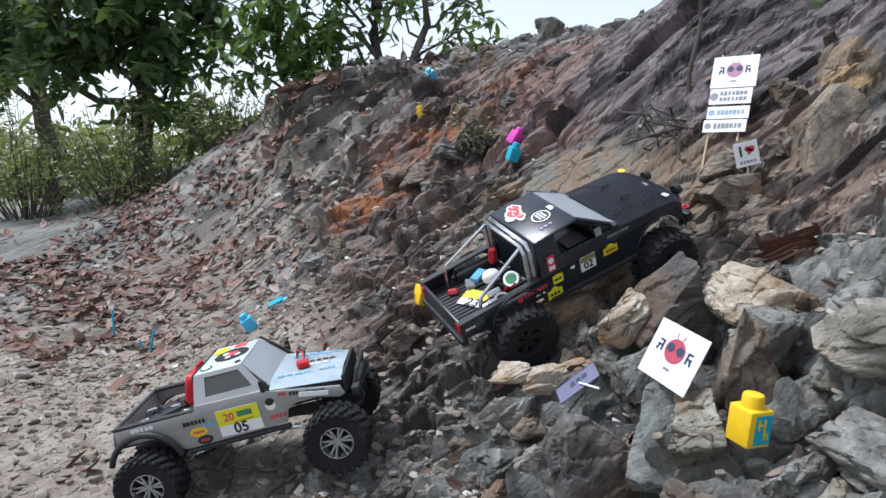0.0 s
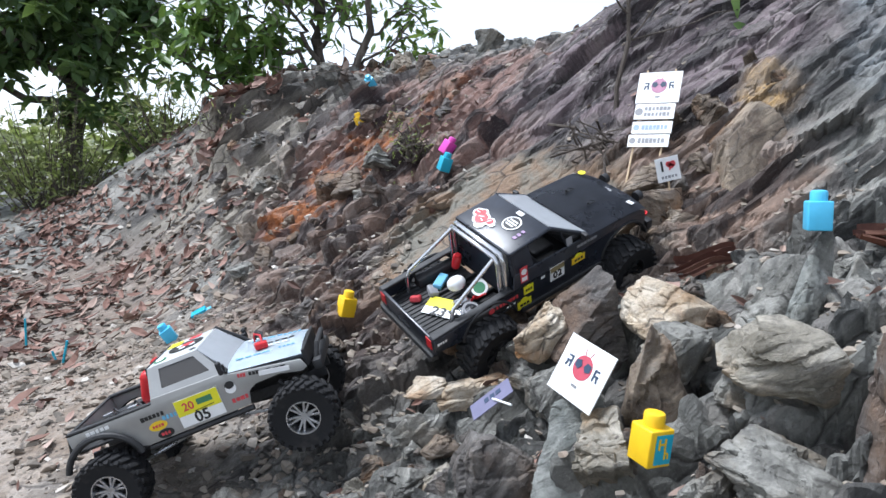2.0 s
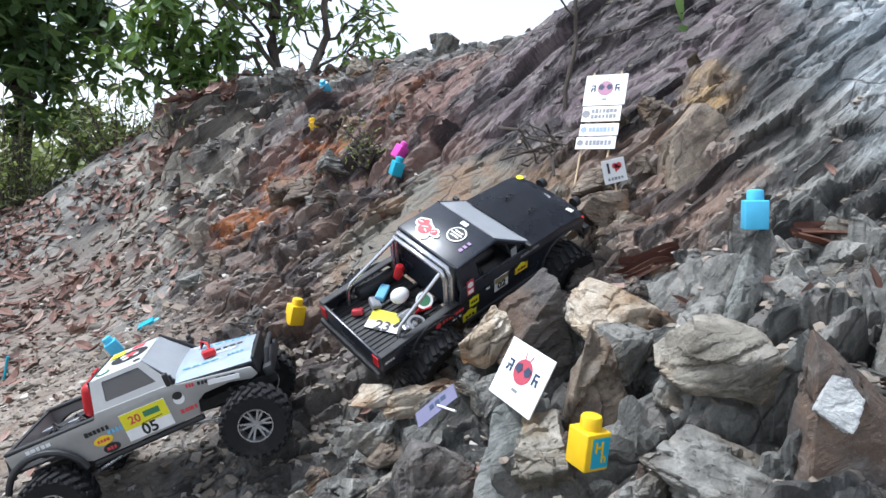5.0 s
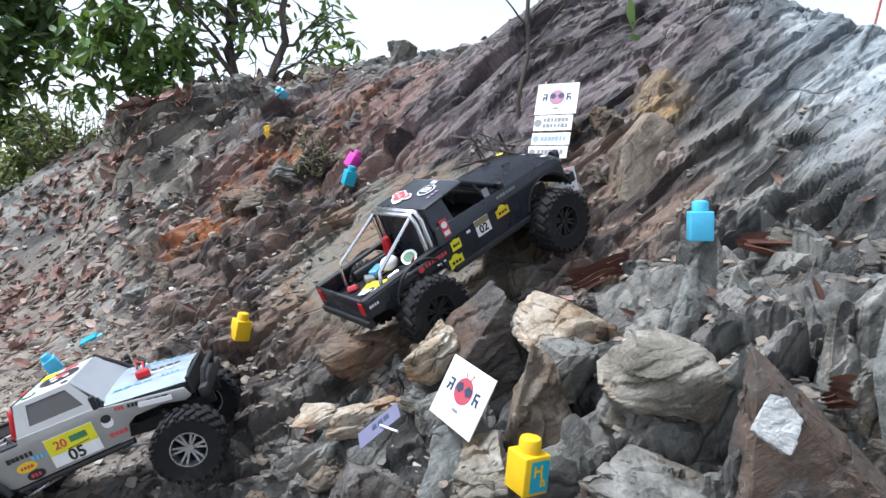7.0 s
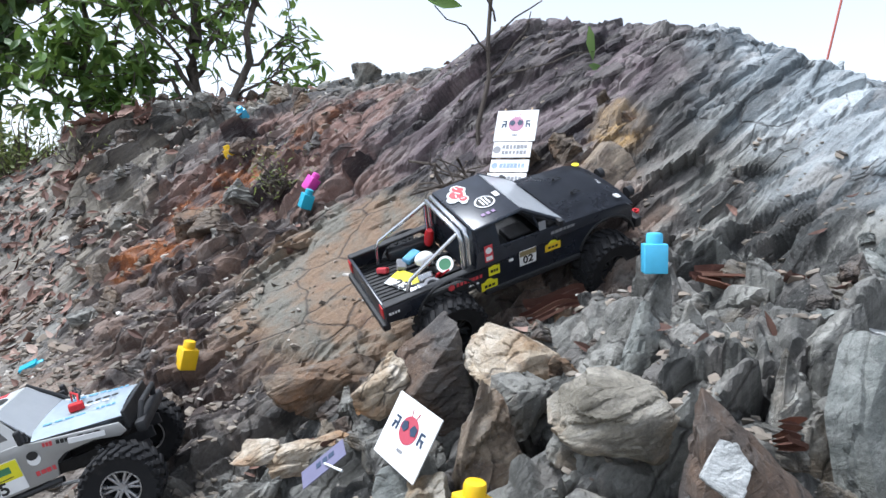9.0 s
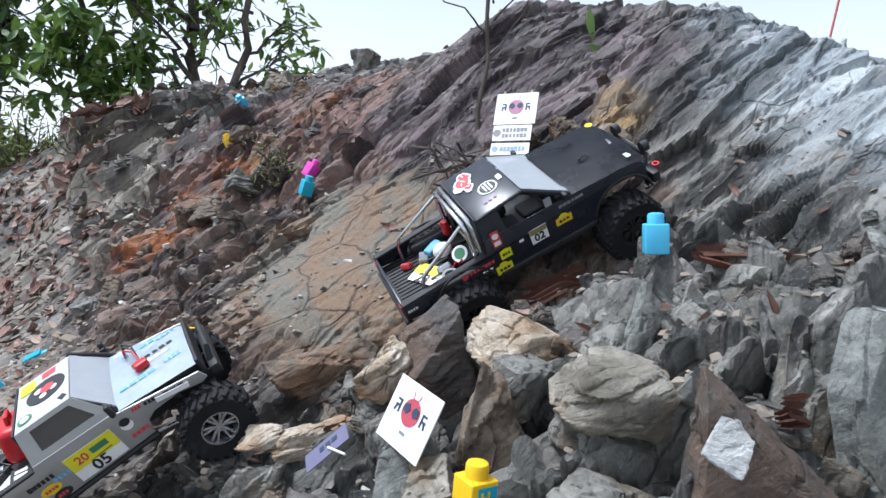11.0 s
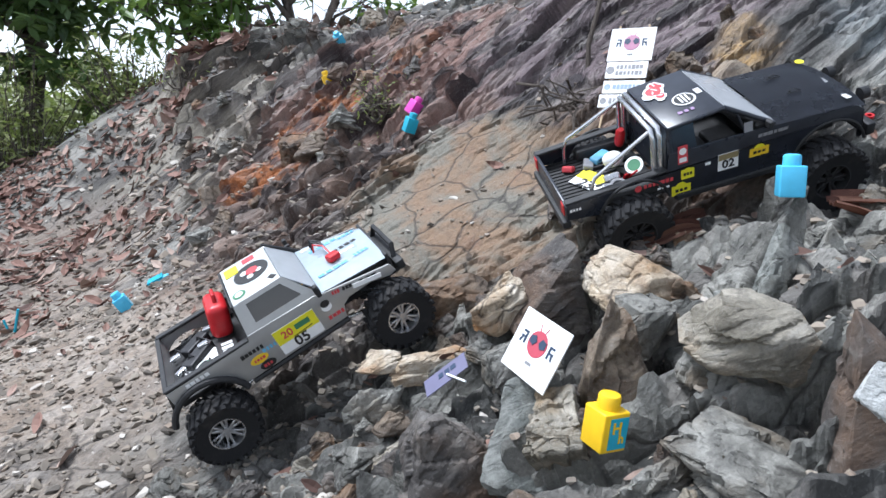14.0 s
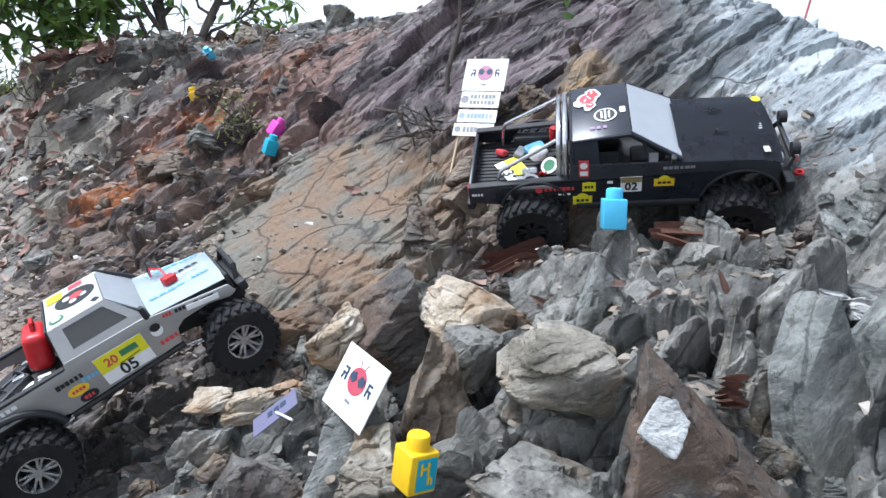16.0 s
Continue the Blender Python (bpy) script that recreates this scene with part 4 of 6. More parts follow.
    part("front_bumper", bm, CHASSIS, T, "", 40)
    bm = rod([(0.252, -0.034, 0.112), (0.252, 0.034, 0.112)], 0.009, 14)
    part("winch_drum", bm, RIM_GREY, T, "", 40)
    for y in (-0.045, 0.045):
        part("bumper_lamp", disc(0.0105, 0.012, 16), CHASSIS, T, "black bumper lamp", None, pose(0.246, y, 0.143, 0, 90, 0))
        part("tow_hook", lathe([(0.004, -0.002), (0.0075, -0.002), (0.0075, 0.002), (0.004, 0.002)], 12), RED_PLASTIC, T, "red tow shackle", 40, pose(0.258, y * 1.2, 0.1, 90, 0, 0))
    # bed
    part("bed_floor", box(0.168, 0.172, 0.004, 0.001, (-0.196, 0, 0.092)), BLACK_PLASTIC, T)
    bm = bmesh.new()
    for k in range(17):
        add(bm, box(0.15, 0.004, 0.0025, 0, (-0.2, -0.08 + k * 0.01, 0.0945)))
    part("bed_ribs", bm, BLACK_PLASTIC, T)
    for s in (-1, 1):
        part("bed_rail", box(0.172, 0.014, 0.006, 0.002), BLACK_PLASTIC, T, "", None, pose(-0.197, s * (W - 0.008), 0.1285, 0, -3, 0))
        part("wheel_tub", box(0.09, 0.022, 0.022, 0.006, (-0.168, s * (W - 0.016), 0.105)), BLACK_PLASTIC, T)
        part("tail_light", box(0.003, 0.016, 0.022, 0.001, (-0.284, s * 0.076, 0.11)), RED_PLASTIC, T, "red tail light")
    part("tailgate", box(0.006, 0.18, 0.036, 0.002, (-0.281, 0, 0.107)), BLACK_PAINT, T, "", 40)
    part("rear_bumper", box(0.014, 0.176, 0.014, 0.003, (-0.283, 0, 0.082)), BLACK_PLASTIC, T)
    bm = rod([(-0.116, -0.076, 0.1), (-0.116, -0.074, 0.188), (-0.116, -0.066, 0.202), (-0.116, 0.066, 0.202), (-0.116, 0.074, 0.188), (-0.116, 0.076, 0.1)], 0.0048, 10)
    add(bm, rod([(-0.127, -0.074, 0.1), (-0.127, -0.072, 0.186), (-0.127, -0.064, 0.2), (-0.127, 0.064, 0.2), (-0.127, 0.072, 0.186), (-0.127, 0.074, 0.1)], 0.0042, 10))
    bar = part("roll_bar", bm, CHROME, T, "chrome double-tube roll bar", 50)
    for s in (-1, 1):
        part("brace", rod([(-0.127, s * 0.062, 0.198), (-0.225, s * 0.07, 0.146), (-0.232, s * 0.072, 0.13), (-0.234, s * 0.073, 0.096)], 0.0036, 8), CHROME, bar, "", 50)
    # load in the bed
    card = number_plate_card(T, "start_number", pose(-0.212, -0.006, 0.0985, 0, 0, -60), 0.062, 0.046, "23", YELLOW_VINYL, 0.03, "yellow and white start number")
    bm = bmesh.new()
    bmesh.ops.create_uvsphere(bm, u_segments=16, v_segments=10, radius=0.017)
    bm.transform(Matrix.Diagonal((1.1, 0.9, 0.8, 1)))
    part("helmet", bm, WHITE_VINYL, T, "small white toy helmet", 60, pose(-0.165, 0.01, 0.118))
    bm = rod([(-0.155, -0.03, 0.1), (-0.15, -0.06, 0.13)], 0.002, 6)
    add(bm, box(0.016, 0.004, 0.018, 0.001), pose(-0.156, -0.03, 0.104, 30, 0, 20))
    part("shovel", bm, RED_PLASTIC, T, "small red toy shovel")
    bm = lathe([(0.0005, -0.018), (0.0075, -0.018), (0.0085, -0.014), (0.0085, 0.014), (0.005, 0.02), (0.0005, 0.02)], 14, "Z")
    part("fire_extinguisher", bm, RED_PLASTIC, T, "small red toy fire extinguisher", 50, pose(-0.137, 0.045, 0.135, 20, 0, 0))
    ring = lathe([(0.011, -0.001), (0.0155, -0.001), (0.0155, 0.001), (0.011, 0.001)], 24, "Z")
    o = part("round_badge", ring, WHITE_VINYL, T, "green badge with white ring", None, pose(-0.145, -0.035, 0.125, 25, -25, 0))
    part("badge_face", disc(0.0112, 0.0015), GREEN_VINYL, o)
    for k, (x, y, z, l, mat) in enumerate(((-0.19, -0.045, 0.1, 0.03, CHROME), (-0.175, 0.05, 0.103, 0.04, BLUE_VINYL), (-0.2, 0.04, 0.1, 0.03, GREY_VINYL), (-0.15, -0.01, 0.1, 0.035, CHASSIS), (-0.235, 0.045, 0.099, 0.02, RED_VINYL), (-0.18, -0.02, 0.103, 0.028, RIM_GREY))):
        part("camp_gear", box(l, 0.018, 0.012, 0.003), mat, T, "", None, pose(x, y, z, 8 * k, 5, 35 * k))
    part("tow_rope", lathe([(0.012, -0.003), (0.017, -0.003), (0.017, 0.003), (0.012, 0.003)], 22, "Z"), GREY_VINYL, T, "coiled grey tow rope", 50, pose(-0.178, -0.052, 0.103, 15, 10, 0))
    # stickers
    Y = -W - 0.0006
    card = sticker("start_number", box(0.034, 0.031, 0.0008), WHITE_VINYL, T, on_side(-0.011, 0.122, Y), "white start number on the door")
    sticker("brown_head", box(0.033, 0.011, 0.0006), plain("brown_vinyl", (0.25, 0.2, 0.1), 0.5), card, Matrix.Translation((0, 0.0095, 0.0006)))
    sticker("digits", lettering("02", 0.021), BLACK_VINYL, card, Matrix.Translation((0, -0.005, 0.0008)))
    for x, z, w, h in ((0.041, 0.123, 0.032, 0.02), (-0.079, 0.12, 0.022, 0.024), (-0.09, 0.092, 0.032, 0.024)):
        s = sticker("yellow_badge", box(w, h * 0.75, 0.0008, 0), AMBER_VINYL if w > 0.03 and x > 0 else YELLOW_VINYL, T, on_side(x, z, Y), "yellow badge sticker")
        sticker("badge_arch", disc(w * 0.32, 0.0007), YELLOW_VINYL, s, Matrix.Translation((0, h * 0.18, 0)))
        sticker("badge_print", bars(w * 0.7, h * 0.25, 3, int(w * 1e4)), BLACK_VINYL, s, Matrix.Translation((0, 0, 0.0007)))
    s = sticker("pillar_sticker", box(0.016, 0.032, 0.0008), RED_VINYL, T, on_side(-0.087, 0.158, Y + 0.0005, -3), "red and white sticker")
    sticker("sticker_dot", disc(0.006, 0.0006), WHITE_VINYL, s, Matrix.Translation((0, 0.006, 0.0006)))
    sticker("sticker_foot", box(0.012, 0.008, 0.0006), WHITE_VINYL, s, Matrix.Translation((0, -0.009, 0.0006)))
    sticker("red_lettering_bar", bars(0.052, 0.008, 7, 4), RED_VINYL, T, on_side(-0.128, 0.118, Y), "red unreadable lettering")
    sticker("sticker_ring", disc(0.006, 0.0007), RED_VINYL, T, on_side(-0.162, 0.117, Y))
    sticker("white_print", bars(0.05, 0.006, 6, 5), GREY_VINYL, T, on_side(0.062, 0.152, Y))
    sticker("white_print", bars(0.02, 0.005, 4, 6), WHITE_VINYL, T, on_side(-0.268, 0.112, Y))
    sticker("white_print", bars(0.022, 0.004, 3, 7), WHITE_VINYL, T, on_side(-0.12, 0.106, Y))
    sticker("white_print", box(0.009, 0.005, 0.0006), WHITE_VINYL, T, on_side(-0.045, 0.128, Y))
    sticker("window_sticker", box(0.014, 0.016, 0.0006), GREY_VINYL, T, on_side(0.022, 0.172, -W + 0.003, -10))
    up = lambda x, y, z, a=0: pose(x, y, z, 0, -5.5, 0) @ pose(0, 0, 0, 0, 0, a)
    bm = disc(0.018, 0.0007, 9)
    for dx, dy, q in ((0.02, 0.004, 0.011), (-0.018, 0.008, 0.012), (0.01, -0.012, 0.012), (-0.01, 0.014, 0.01), (0.029, 0.001, 0.007)):
        add(bm, disc(q, 0.0007, 7), Matrix.Translation((dx, dy, 0)))
    s = sticker("roof_sticker", bm, WHITE_VINYL, roof, up(-0.078, 0.036, 0.2083, -90), "red and white roof sticker")
    bm = disc(0.0135, 0.0007, 9)
    for dx, dy, q in ((0.02, 0.004, 0.0075), (-0.018, 0.008, 0.008), (-0.01, 0.014, 0.006)):
        add(bm, disc(q, 0.0007, 7), Matrix.Translation((dx, dy, 0)))
    sticker("red_shape", bm, RED_VINYL, s, Matrix.Translation((0, 0, 0.0007)))
    for dx, dy, l, a in ((-0.003, 0.003, 0.012, 30), (0.005, -0.003, 0.009, -20), (0.019, 0.004, 0.008, 60), (-0.018, 0.008, 0.009, 10)):
        sticker("white_stroke", box(l, 0.002, 0.0005), WHITE_VINYL, s, pose(dx, dy, 0.0014, 0, 0, a))
    s = sticker("round_roof_sticker", disc(0.0185, 0.0007), WHITE_VINYL, roof, up(-0.05, -0.018, 0.2107), "round black and white sticker")
    sticker("inner_disc", disc(0.0155, 0.0006), BLACK_VINYL, s, Matrix.Translation((0, 0, 0.0006)))
    for dx, l in ((-0.006, 0.02), (0.0, 0.026), (0.006, 0.02)):
        sticker("emblem_bar", box(0.003, l, 0.0006), WHITE_VINYL, s, Matrix.Translation((dx, 0, 0.001)))
    sticker("roof_print", bars(0.03, 0.008, 3, 9), PURPLE_VINYL, roof, up(-0.062, -0.052, 0.2097, 0))
    sticker("roof_print", box(0.016, 0.009, 0.0006), WHITE_VINYL, roof, up(-0.022, -0.008, 0.2131, -90))
    sticker("yellow_dot", disc(0.008, 0.0007, 8), YELLOW_VINYL, hood, pose(0.205, 0.07, 0.1655, 0, 2, 0), "yellow dot")
    for x, y, w in ((0.19, -0.01, 0.026), (0.115, 0.0, 0.016)):
        sticker("hood_print", bars(w, 0.018, 4, int(w * 1000)), GREY_VINYL, hood, pose(x, y, 0.1735 - (x - 0.06) * 0.045, 0, 2.5, 90))
    sticker("hood_print", bars(0.016, 0.01, 3, 3), WHITE_VINYL, hood, pose(0.195, -0.072, 0.1646, 0, 2.5, 90))
    for y in (-0.03, 0.03):
        bm = rod([(0.125, y, 0.1735), (0.125, y, 0.1785)], 0.002, 8)
        add(bm, rod([(0.125, y, 0.177), (0.135, y + 0.006, 0.1755), (0.142, y - 0.003, 0.1745), (0.118, y - 0.004, 0.176)], 0.0009, 5))
        part("hood_pin", bm, CHASSIS, hood)
    return T, wheels(T, 0.062, 0.052, BASE, 0.208, BLACK_PLASTIC, 6, 0.031, 0.046, -0.012)


def build_silver_truck():
    T = thing("crawler_truck", pose(0, 0, 0), "silver toy crawler pickup with pale blue hood and open bed", "toy truck", "crawler trucks")
    R, BASE, TRACK = 0.0585, 0.33, 0.2
    running_gear(T, R, BASE, TRACK)
    W = 0.092
    outline = [(-0.205, 0.118), (-0.205, 0.156), (-0.06, 0.16), (-0.058, 0.168), (0.06, 0.166), (0.07, 0.162), (0.19, 0.142), (0.196, 0.126), (0.185, 0.122)]
    outline += [(0.15, 0.131), (0.108, 0.13), (0.094, 0.122), (0.088, 0.1), (0.05, 0.099), (-0.09, 0.096)] + arch(-0.163, 0.078, 0.062, 22, 140)
    for s in (-1, 1):
        part("side_panel", extruded(outline, s * W, s * (W - 0.004), 0.0012), SILVER_PAINT, T, "", 35)
        for cx, cz, r, a0, a1 in ((-0.163, 0.078, 0.064, 12, 160),):
            add_pts = arch(cx, cz, r, a0, a1, 12)
            bm = rod([(x, s * (W + 0.004), z) for x, z in add_pts], 0.0055, 8)
            part("wheel_arch_flare", bm, BLACK_PLASTIC, T, "", 40)
        part("rock_slider", rod([(-0.09, s * (W - 0.004), 0.09), (0.09, s * (W - 0.004), 0.093)], 0.005, 8), BLACK_PLASTIC, T)
    RW, zr = 0.069, 0.213
    bm = sheet((-0.052, -RW, zr), (0.032, -RW + 0.002, zr + 0.001), (0.032, RW - 0.002, zr + 0.001), (-0.052, RW, zr), 0.004)
    bmesh.ops.bevel(bm, geom=bm.edges[:], offset=0.0018, segments=2, profile=0.5, affect="EDGES")
    roof = part("roof", bm, plain("white_roof_paint", (0.5, 0.52, 0.52), 0.35, 0, 0.06), T, "white roof with stickers", 40)
    # clear pane; its pale tint stands in for reflected sky
    part("windscreen", sheet((0.034, -RW + 0.004, zr), (0.074, -W + 0.012, 0.166), (0.074, W - 0.012, 0.166), (0.034, RW - 0.004, zr), 0.002), SCREEN, T, "clear windscreen with pale sky glare in its colour")
    for s in (-1, 1):
        y1, y2 = s * (W - 0.002), s * (RW - 0.001)
        frame_pts = [(-0.058, y1, 0.167), (0.07, y1, 0.166), (0.034, y2, zr), (-0.052, y2, zr)]
        # window frame as four strips round the pane
        win = [(-0.036, 0.22), (0.046, 0.22), (0.026, 0.86), (-0.034, 0.86)]
        edge = lambda x, f: (x, y1 + (y2 - y1) * f, 0.167 + (zr - 0.167) * f)
        inner = [edge(x, f) for x, f in win]
        for k in range(4):
            a, b = frame_pts[k], frame_pts[(k + 1) % 4]
            c, d = inner[(k + 1) % 4], inner[k]
            q = (a, b, c, d)
            part("window_frame", sheet(*(q if s < 0 else q[::-1]), 0.003), SILVER_PAINT, T)
        shift = Vector((0, -s * 0.0015, 0))
        q = [Vector(p) + shift for p in inner]
        part("side_window", sheet(*(q if s < 0 else q[::-1]), 0.0012), SMOKED, T, "smoked side window")
        bm = box(0.01, 0.008, 0.014, 0.002)
        add(bm, box(0.008, 0.012, 0.022, 0.003, (0, s * 0.01, 0.004)))
        part("door_mirror", bm, BLACK_PLASTIC, T, "", None, pose(0.068, s * (W + 0.002), 0.174))
    part("cab_back", sheet((-0.06, -W + 0.006, 0.1), (-0.06, W - 0.006, 0.1), (-0.053, RW - 0.002, zr), (-0.053, -RW + 0.002, zr), 0.003), BLACK_PLASTIC, T)
    # hood
    bm = bmesh.new()
    nx, ny = 8, 8
    grid = []
    for i in range(nx + 1):
        f = i / nx
        row = []
        for j in range(ny + 1):
            g = j / ny * 2 - 1
            wide = W - 0.001 - 0.018 * f
            row.append(bm.verts.new((0.073 + 0.12 * f, g * wide, 0.169 - 0.018 * f + 0.004 * (1 - g * g) - (0.006 if abs(g) > 0.99 else 0))))
        grid.append(row)
    for i in range(nx):
        for j in range(ny):
            bm.faces.new((grid[i][j], grid[i + 1][j], grid[i + 1][j + 1], grid[i][j + 1]))
    bmesh.ops.solidify(bm, geom=bm.faces[:], thickness=-0.003)
    hood = part("hood", bm, HOOD_PAINT, T, "pale blue and white hood", 40)
    part("grille", box(0.006, 0.15, 0.03, 0.002, (0.195, 0, 0.137)), BLACK_PLASTIC, T)
    bm = box(0.016, 0.15, 0.018, 0.004, (0.21, 0, 0.118))
    add(bm, rod([(0.206, -0.055, 0.12), (0.216, -0.045, 0.146), (0.216, 0.045, 0.146), (0.206, 0.055, 0.12)], 0.0045, 8))
    part("front_bumper", bm, BLACK_PLASTIC, T, "", 40)
    part("inner_fender", box(0.11, 0.11, 0.02, 0.004, (0.14, 0, 0.128)), CHASSIS, T)
    # hood gear
    part("winch_remote", box(0.022, 0.018, 0.012, 0.003), RED_PLASTIC, T, "small red box on the hood", None, pose(0.122, -0.022, 0.172, 0, 8, 20))
    for k in range(3):
        part("hood_strap", rod([(0.1, 0.03 + 0.012 * k, 0.171), (0.105, 0.026 + 0.012 * k, 0.186), (0.118, 0.012 + 0.01 * k, 0.182), (0.122, -0.01, 0.174)], 0.0016, 6), CHASSIS if k else RED_PLASTIC, T)
    part("snorkel", rod([(0.085, 0.078, 0.16), (0.07, 0.08, 0.175), (0.03, 0.074, 0.214)], 0.004, 8), BLACK_PLASTIC, T)
    # bed
    part("bed_floor", box(0.142, 0.17, 0.004, 0.001, (-0.132, 0, 0.124)), BLACK_PLASTIC, T)
    part("tailgate", box(0.006, 0.176, 0.034, 0.002, (-0.203, 0, 0.14)), SILVER_PAINT, T)
    part("tailgate_cap", box(0.008, 0.178, 0.003, 0.001, (-0.203, 0, 0.1585)), BLACK_PLASTIC, T)
    part("tail_light", box(0.003, 0.016, 0.02, 0.001, (-0.2065, -0.074, 0.138)), RED_PLASTIC, T, "red tail light")
    for s in (-1, 1):
        part("bed_rail", box(0.145, 0.012, 0.006, 0.002, (-0.132, s * (W - 0.006), 0.159)), BLACK_PLASTIC, T)
    bm = box(0.036, 0.07, 0.06, 0.012, (0, 0, 0), 4)
    add(bm, rod([(0, -0.012, 0.03), (0, -0.01, 0.04), (0, 0.012, 0.04), (0, 0.014, 0.03)], 0.0035, 8))
    can = part("jerry_can", bm, RED_PLASTIC, T, "red toy fuel can", 40, pose(-0.09, 0.03, 0.166, 0, 18, 0))
    part("can_label", box(0.0008, 0.022, 0.02), BLACK_VINYL, can, "black label", None, pose(-0.0174, 0, 0.004))
    c = part("lettered_card", box(0.03, 0.06, 0.0012), BLACK_VINYL, T, "black card with white print", None, pose(-0.098, -0.046, 0.141, 0, 12, 0))
    part("card_print", bars(0.05, 0.02, 4, 11), WHITE_VINYL, c, "", None, pose(0, 0, 0.001, 0, 0, 90))
    for y, l in ((0.04, 0.05), (0.0, 0.06), (-0.055, 0.04)):
        part("servo_box", box(l, 0.026, 0.016, 0.003), CHASSIS, T, "", None, pose(-0.15, y, 0.134, 0, 0, 7 * l * 100))
    for x, y, a in ((-0.185, 0.02, 10), (-0.12, 0.05, -20), (-0.18, -0.03, 30), (-0.135, 0.01, 0)):
        part("pale_bracket", box(0.018, 0.01, 0.006, 0.001), RIM_GREY, T, "", None, pose(x, y, 0.143, 0, 0, a))
    o = part("electronics_tray", box(0.06, 0.07, 0.01, 0.002, (-0.15, -0.03, 0.126)), WHITE_VINYL, T, "white tray with badge")
    part("tray_badge", disc(0.013, 0.0015), GREEN_VINYL, o, "", None, pose(-0.145, -0.035, 0.1322))
    part("tray_ring", lathe([(0.012, -0.001), (0.015, -0.001), (0.015, 0.001), (0.012, 0.001)], 20, "Z"), WHITE_VINYL, o, "", None, pose(-0.145, -0.035, 0.1325))
    for x, y, l in ((-0.16, -0.01, 0.03), (-0.175, -0.045, 0.022), (-0.14, 0.03, 0.03), (-0.18, 0.03, 0.025), (-0.13, -0.055, 0.02)):
        part("wiring", rod([(x - l / 2, y, 0.131), (x, y + 0.008, 0.146), (x + l / 2, y - 0.005, 0.133)], 0.0022, 6), CHASSIS, T)
    # stickers
    Y = -W - 0.0006
    card = number_plate_card(T, "start_number", on_side(0.01, 0.126, Y), 0.074, 0.047, "05", YELLOW_VINYL, 0.026, "yellow and white start number on the door")
    sticker("red_digits", lettering("20", 0.019), RED_VINYL, card, Matrix.Translation((-0.016, 0.009, 0.001)))
    sticker("dark_patch", box(0.026, 0.01, 0.0006), GREEN_VINYL, card, Matrix.Translation((0.012, 0.011, 0.001)))
    sticker("fine_line", box(0.034, 0.0012, 0.0006), BLACK_VINYL, card, pose(0.008, -0.001, 0.001, 0, 0, 4))
    s = sticker("oval_sticker", disc(0.008, 0.0008, 28, 1.9), AMBER_VINYL, T, on_side(-0.063, 0.122, Y), "yellow oval sticker")
    sticker("oval_print", bars(0.02, 0.005, 4, 21), RED_VINYL, s, Matrix.Translation((0, 0, 0.0007)))
    s = sticker("oval_sticker", disc(0.008, 0.0008, 28, 1.7), BLACK_VINYL, T, on_side(-0.056, 0.106, Y), "black and red oval sticker")
    sticker("oval_print", bars(0.016, 0.006, 3, 22), RED_VINYL, s, Matrix.Translation((0, 0, 0.0007)))
    sticker("dark_print", bars(0.04, 0.008, 6, 23), BLACK_VINYL, T, on_side(-0.066, 0.14, Y))
    sticker("blue_print", bars(0.026, 0.007, 4, 24), BLUE_VINYL, T, on_side(-0.04, 0.131, Y))
    s = sticker("round_sticker", disc(0.009, 0.0008, 20), WHITE_VINYL, T, on_side(0.068, 0.138, Y), "white sticker with black cap")
    sticker("sticker_cap", disc(0.0065, 0.0006, 16, 1.2), BLACK_VINYL, s, Matrix.Translation((0, 0.006, 0.0006)))
    sticker("red_print", bars(0.03, 0.007, 4, 25), RED_VINYL, T, on_side(0.076, 0.116, Y))
    for x, w, mat in ((0.092, 0.014, RED_VINYL), (0.112, 0.018, BLACK_VINYL), (0.148, 0.034, BLACK_VINYL)):
        sticker("fender_print", bars(w, 0.0065, 3, int(x * 1000)), mat, T, Matrix.Translation((x, Y, 0.1555 - (x - 0.07) * 0.165)) @ Matrix.Rotation(radians(9.5), 4, "Y") @ SIDE)
    sticker("white_print", bars(0.04, 0.007, 5, 27), WHITE_VINYL, T, Matrix.Translation((-0.155, Y, 0.15)) @ SIDE)
    sticker("fender_strip", box(0.05, 0.008, 0.001), WHITE_VINYL, T, Matrix.Translation((0.145, Y - 0.004, 0.141)) @ Matrix.Rotation(radians(10), 4, "Y") @ SIDE)
    z = zr + 0.0012
    s = sticker("roof_disc", disc(0.031, 0.0007, 32), BLACK_VINYL, roof, pose(-0.004, 0.004, z), "black round roof sticker")
    sticker("disc_red", disc(0.012, 0.0007, 7), RED_VINYL, s, Matrix.Translation((0.002, 0.002, 0.0007)))
    for dx, dy, r in ((-0.012, 0.006, 0.007), (0.012, -0.006, 0.006), (-0.004, -0.014, 0.006)):
        sticker("disc_white", disc(r, 0.0006, 8), WHITE_VINYL, s, Matrix.Translation((dx, dy, 0.0006)))
    sticker("yellow_patch", box(0.024, 0.03, 0.0007), YELLOW_VINYL, roof, pose(-0.034, 0.042, z))
    sticker("pink_patch", box(0.022, 0.016, 0.0007), RED_VINYL, roof, pose(0.0, 0.052, z))
    s = sticker("badge", disc(0.011, 0.0007, 20), GREEN_VINYL, roof, pose(-0.036, -0.046, z))
    sticker("badge_core", disc(0.007, 0.0007, 16), WHITE_VINYL, s, Matrix.Translation((0, 0, 0.0005)))
    sticker("black_chevron", box(0.01, 0.014, 0.0007), BLACK_VINYL, roof, pose(0.022, -0.05, z, 0, 0, 30))
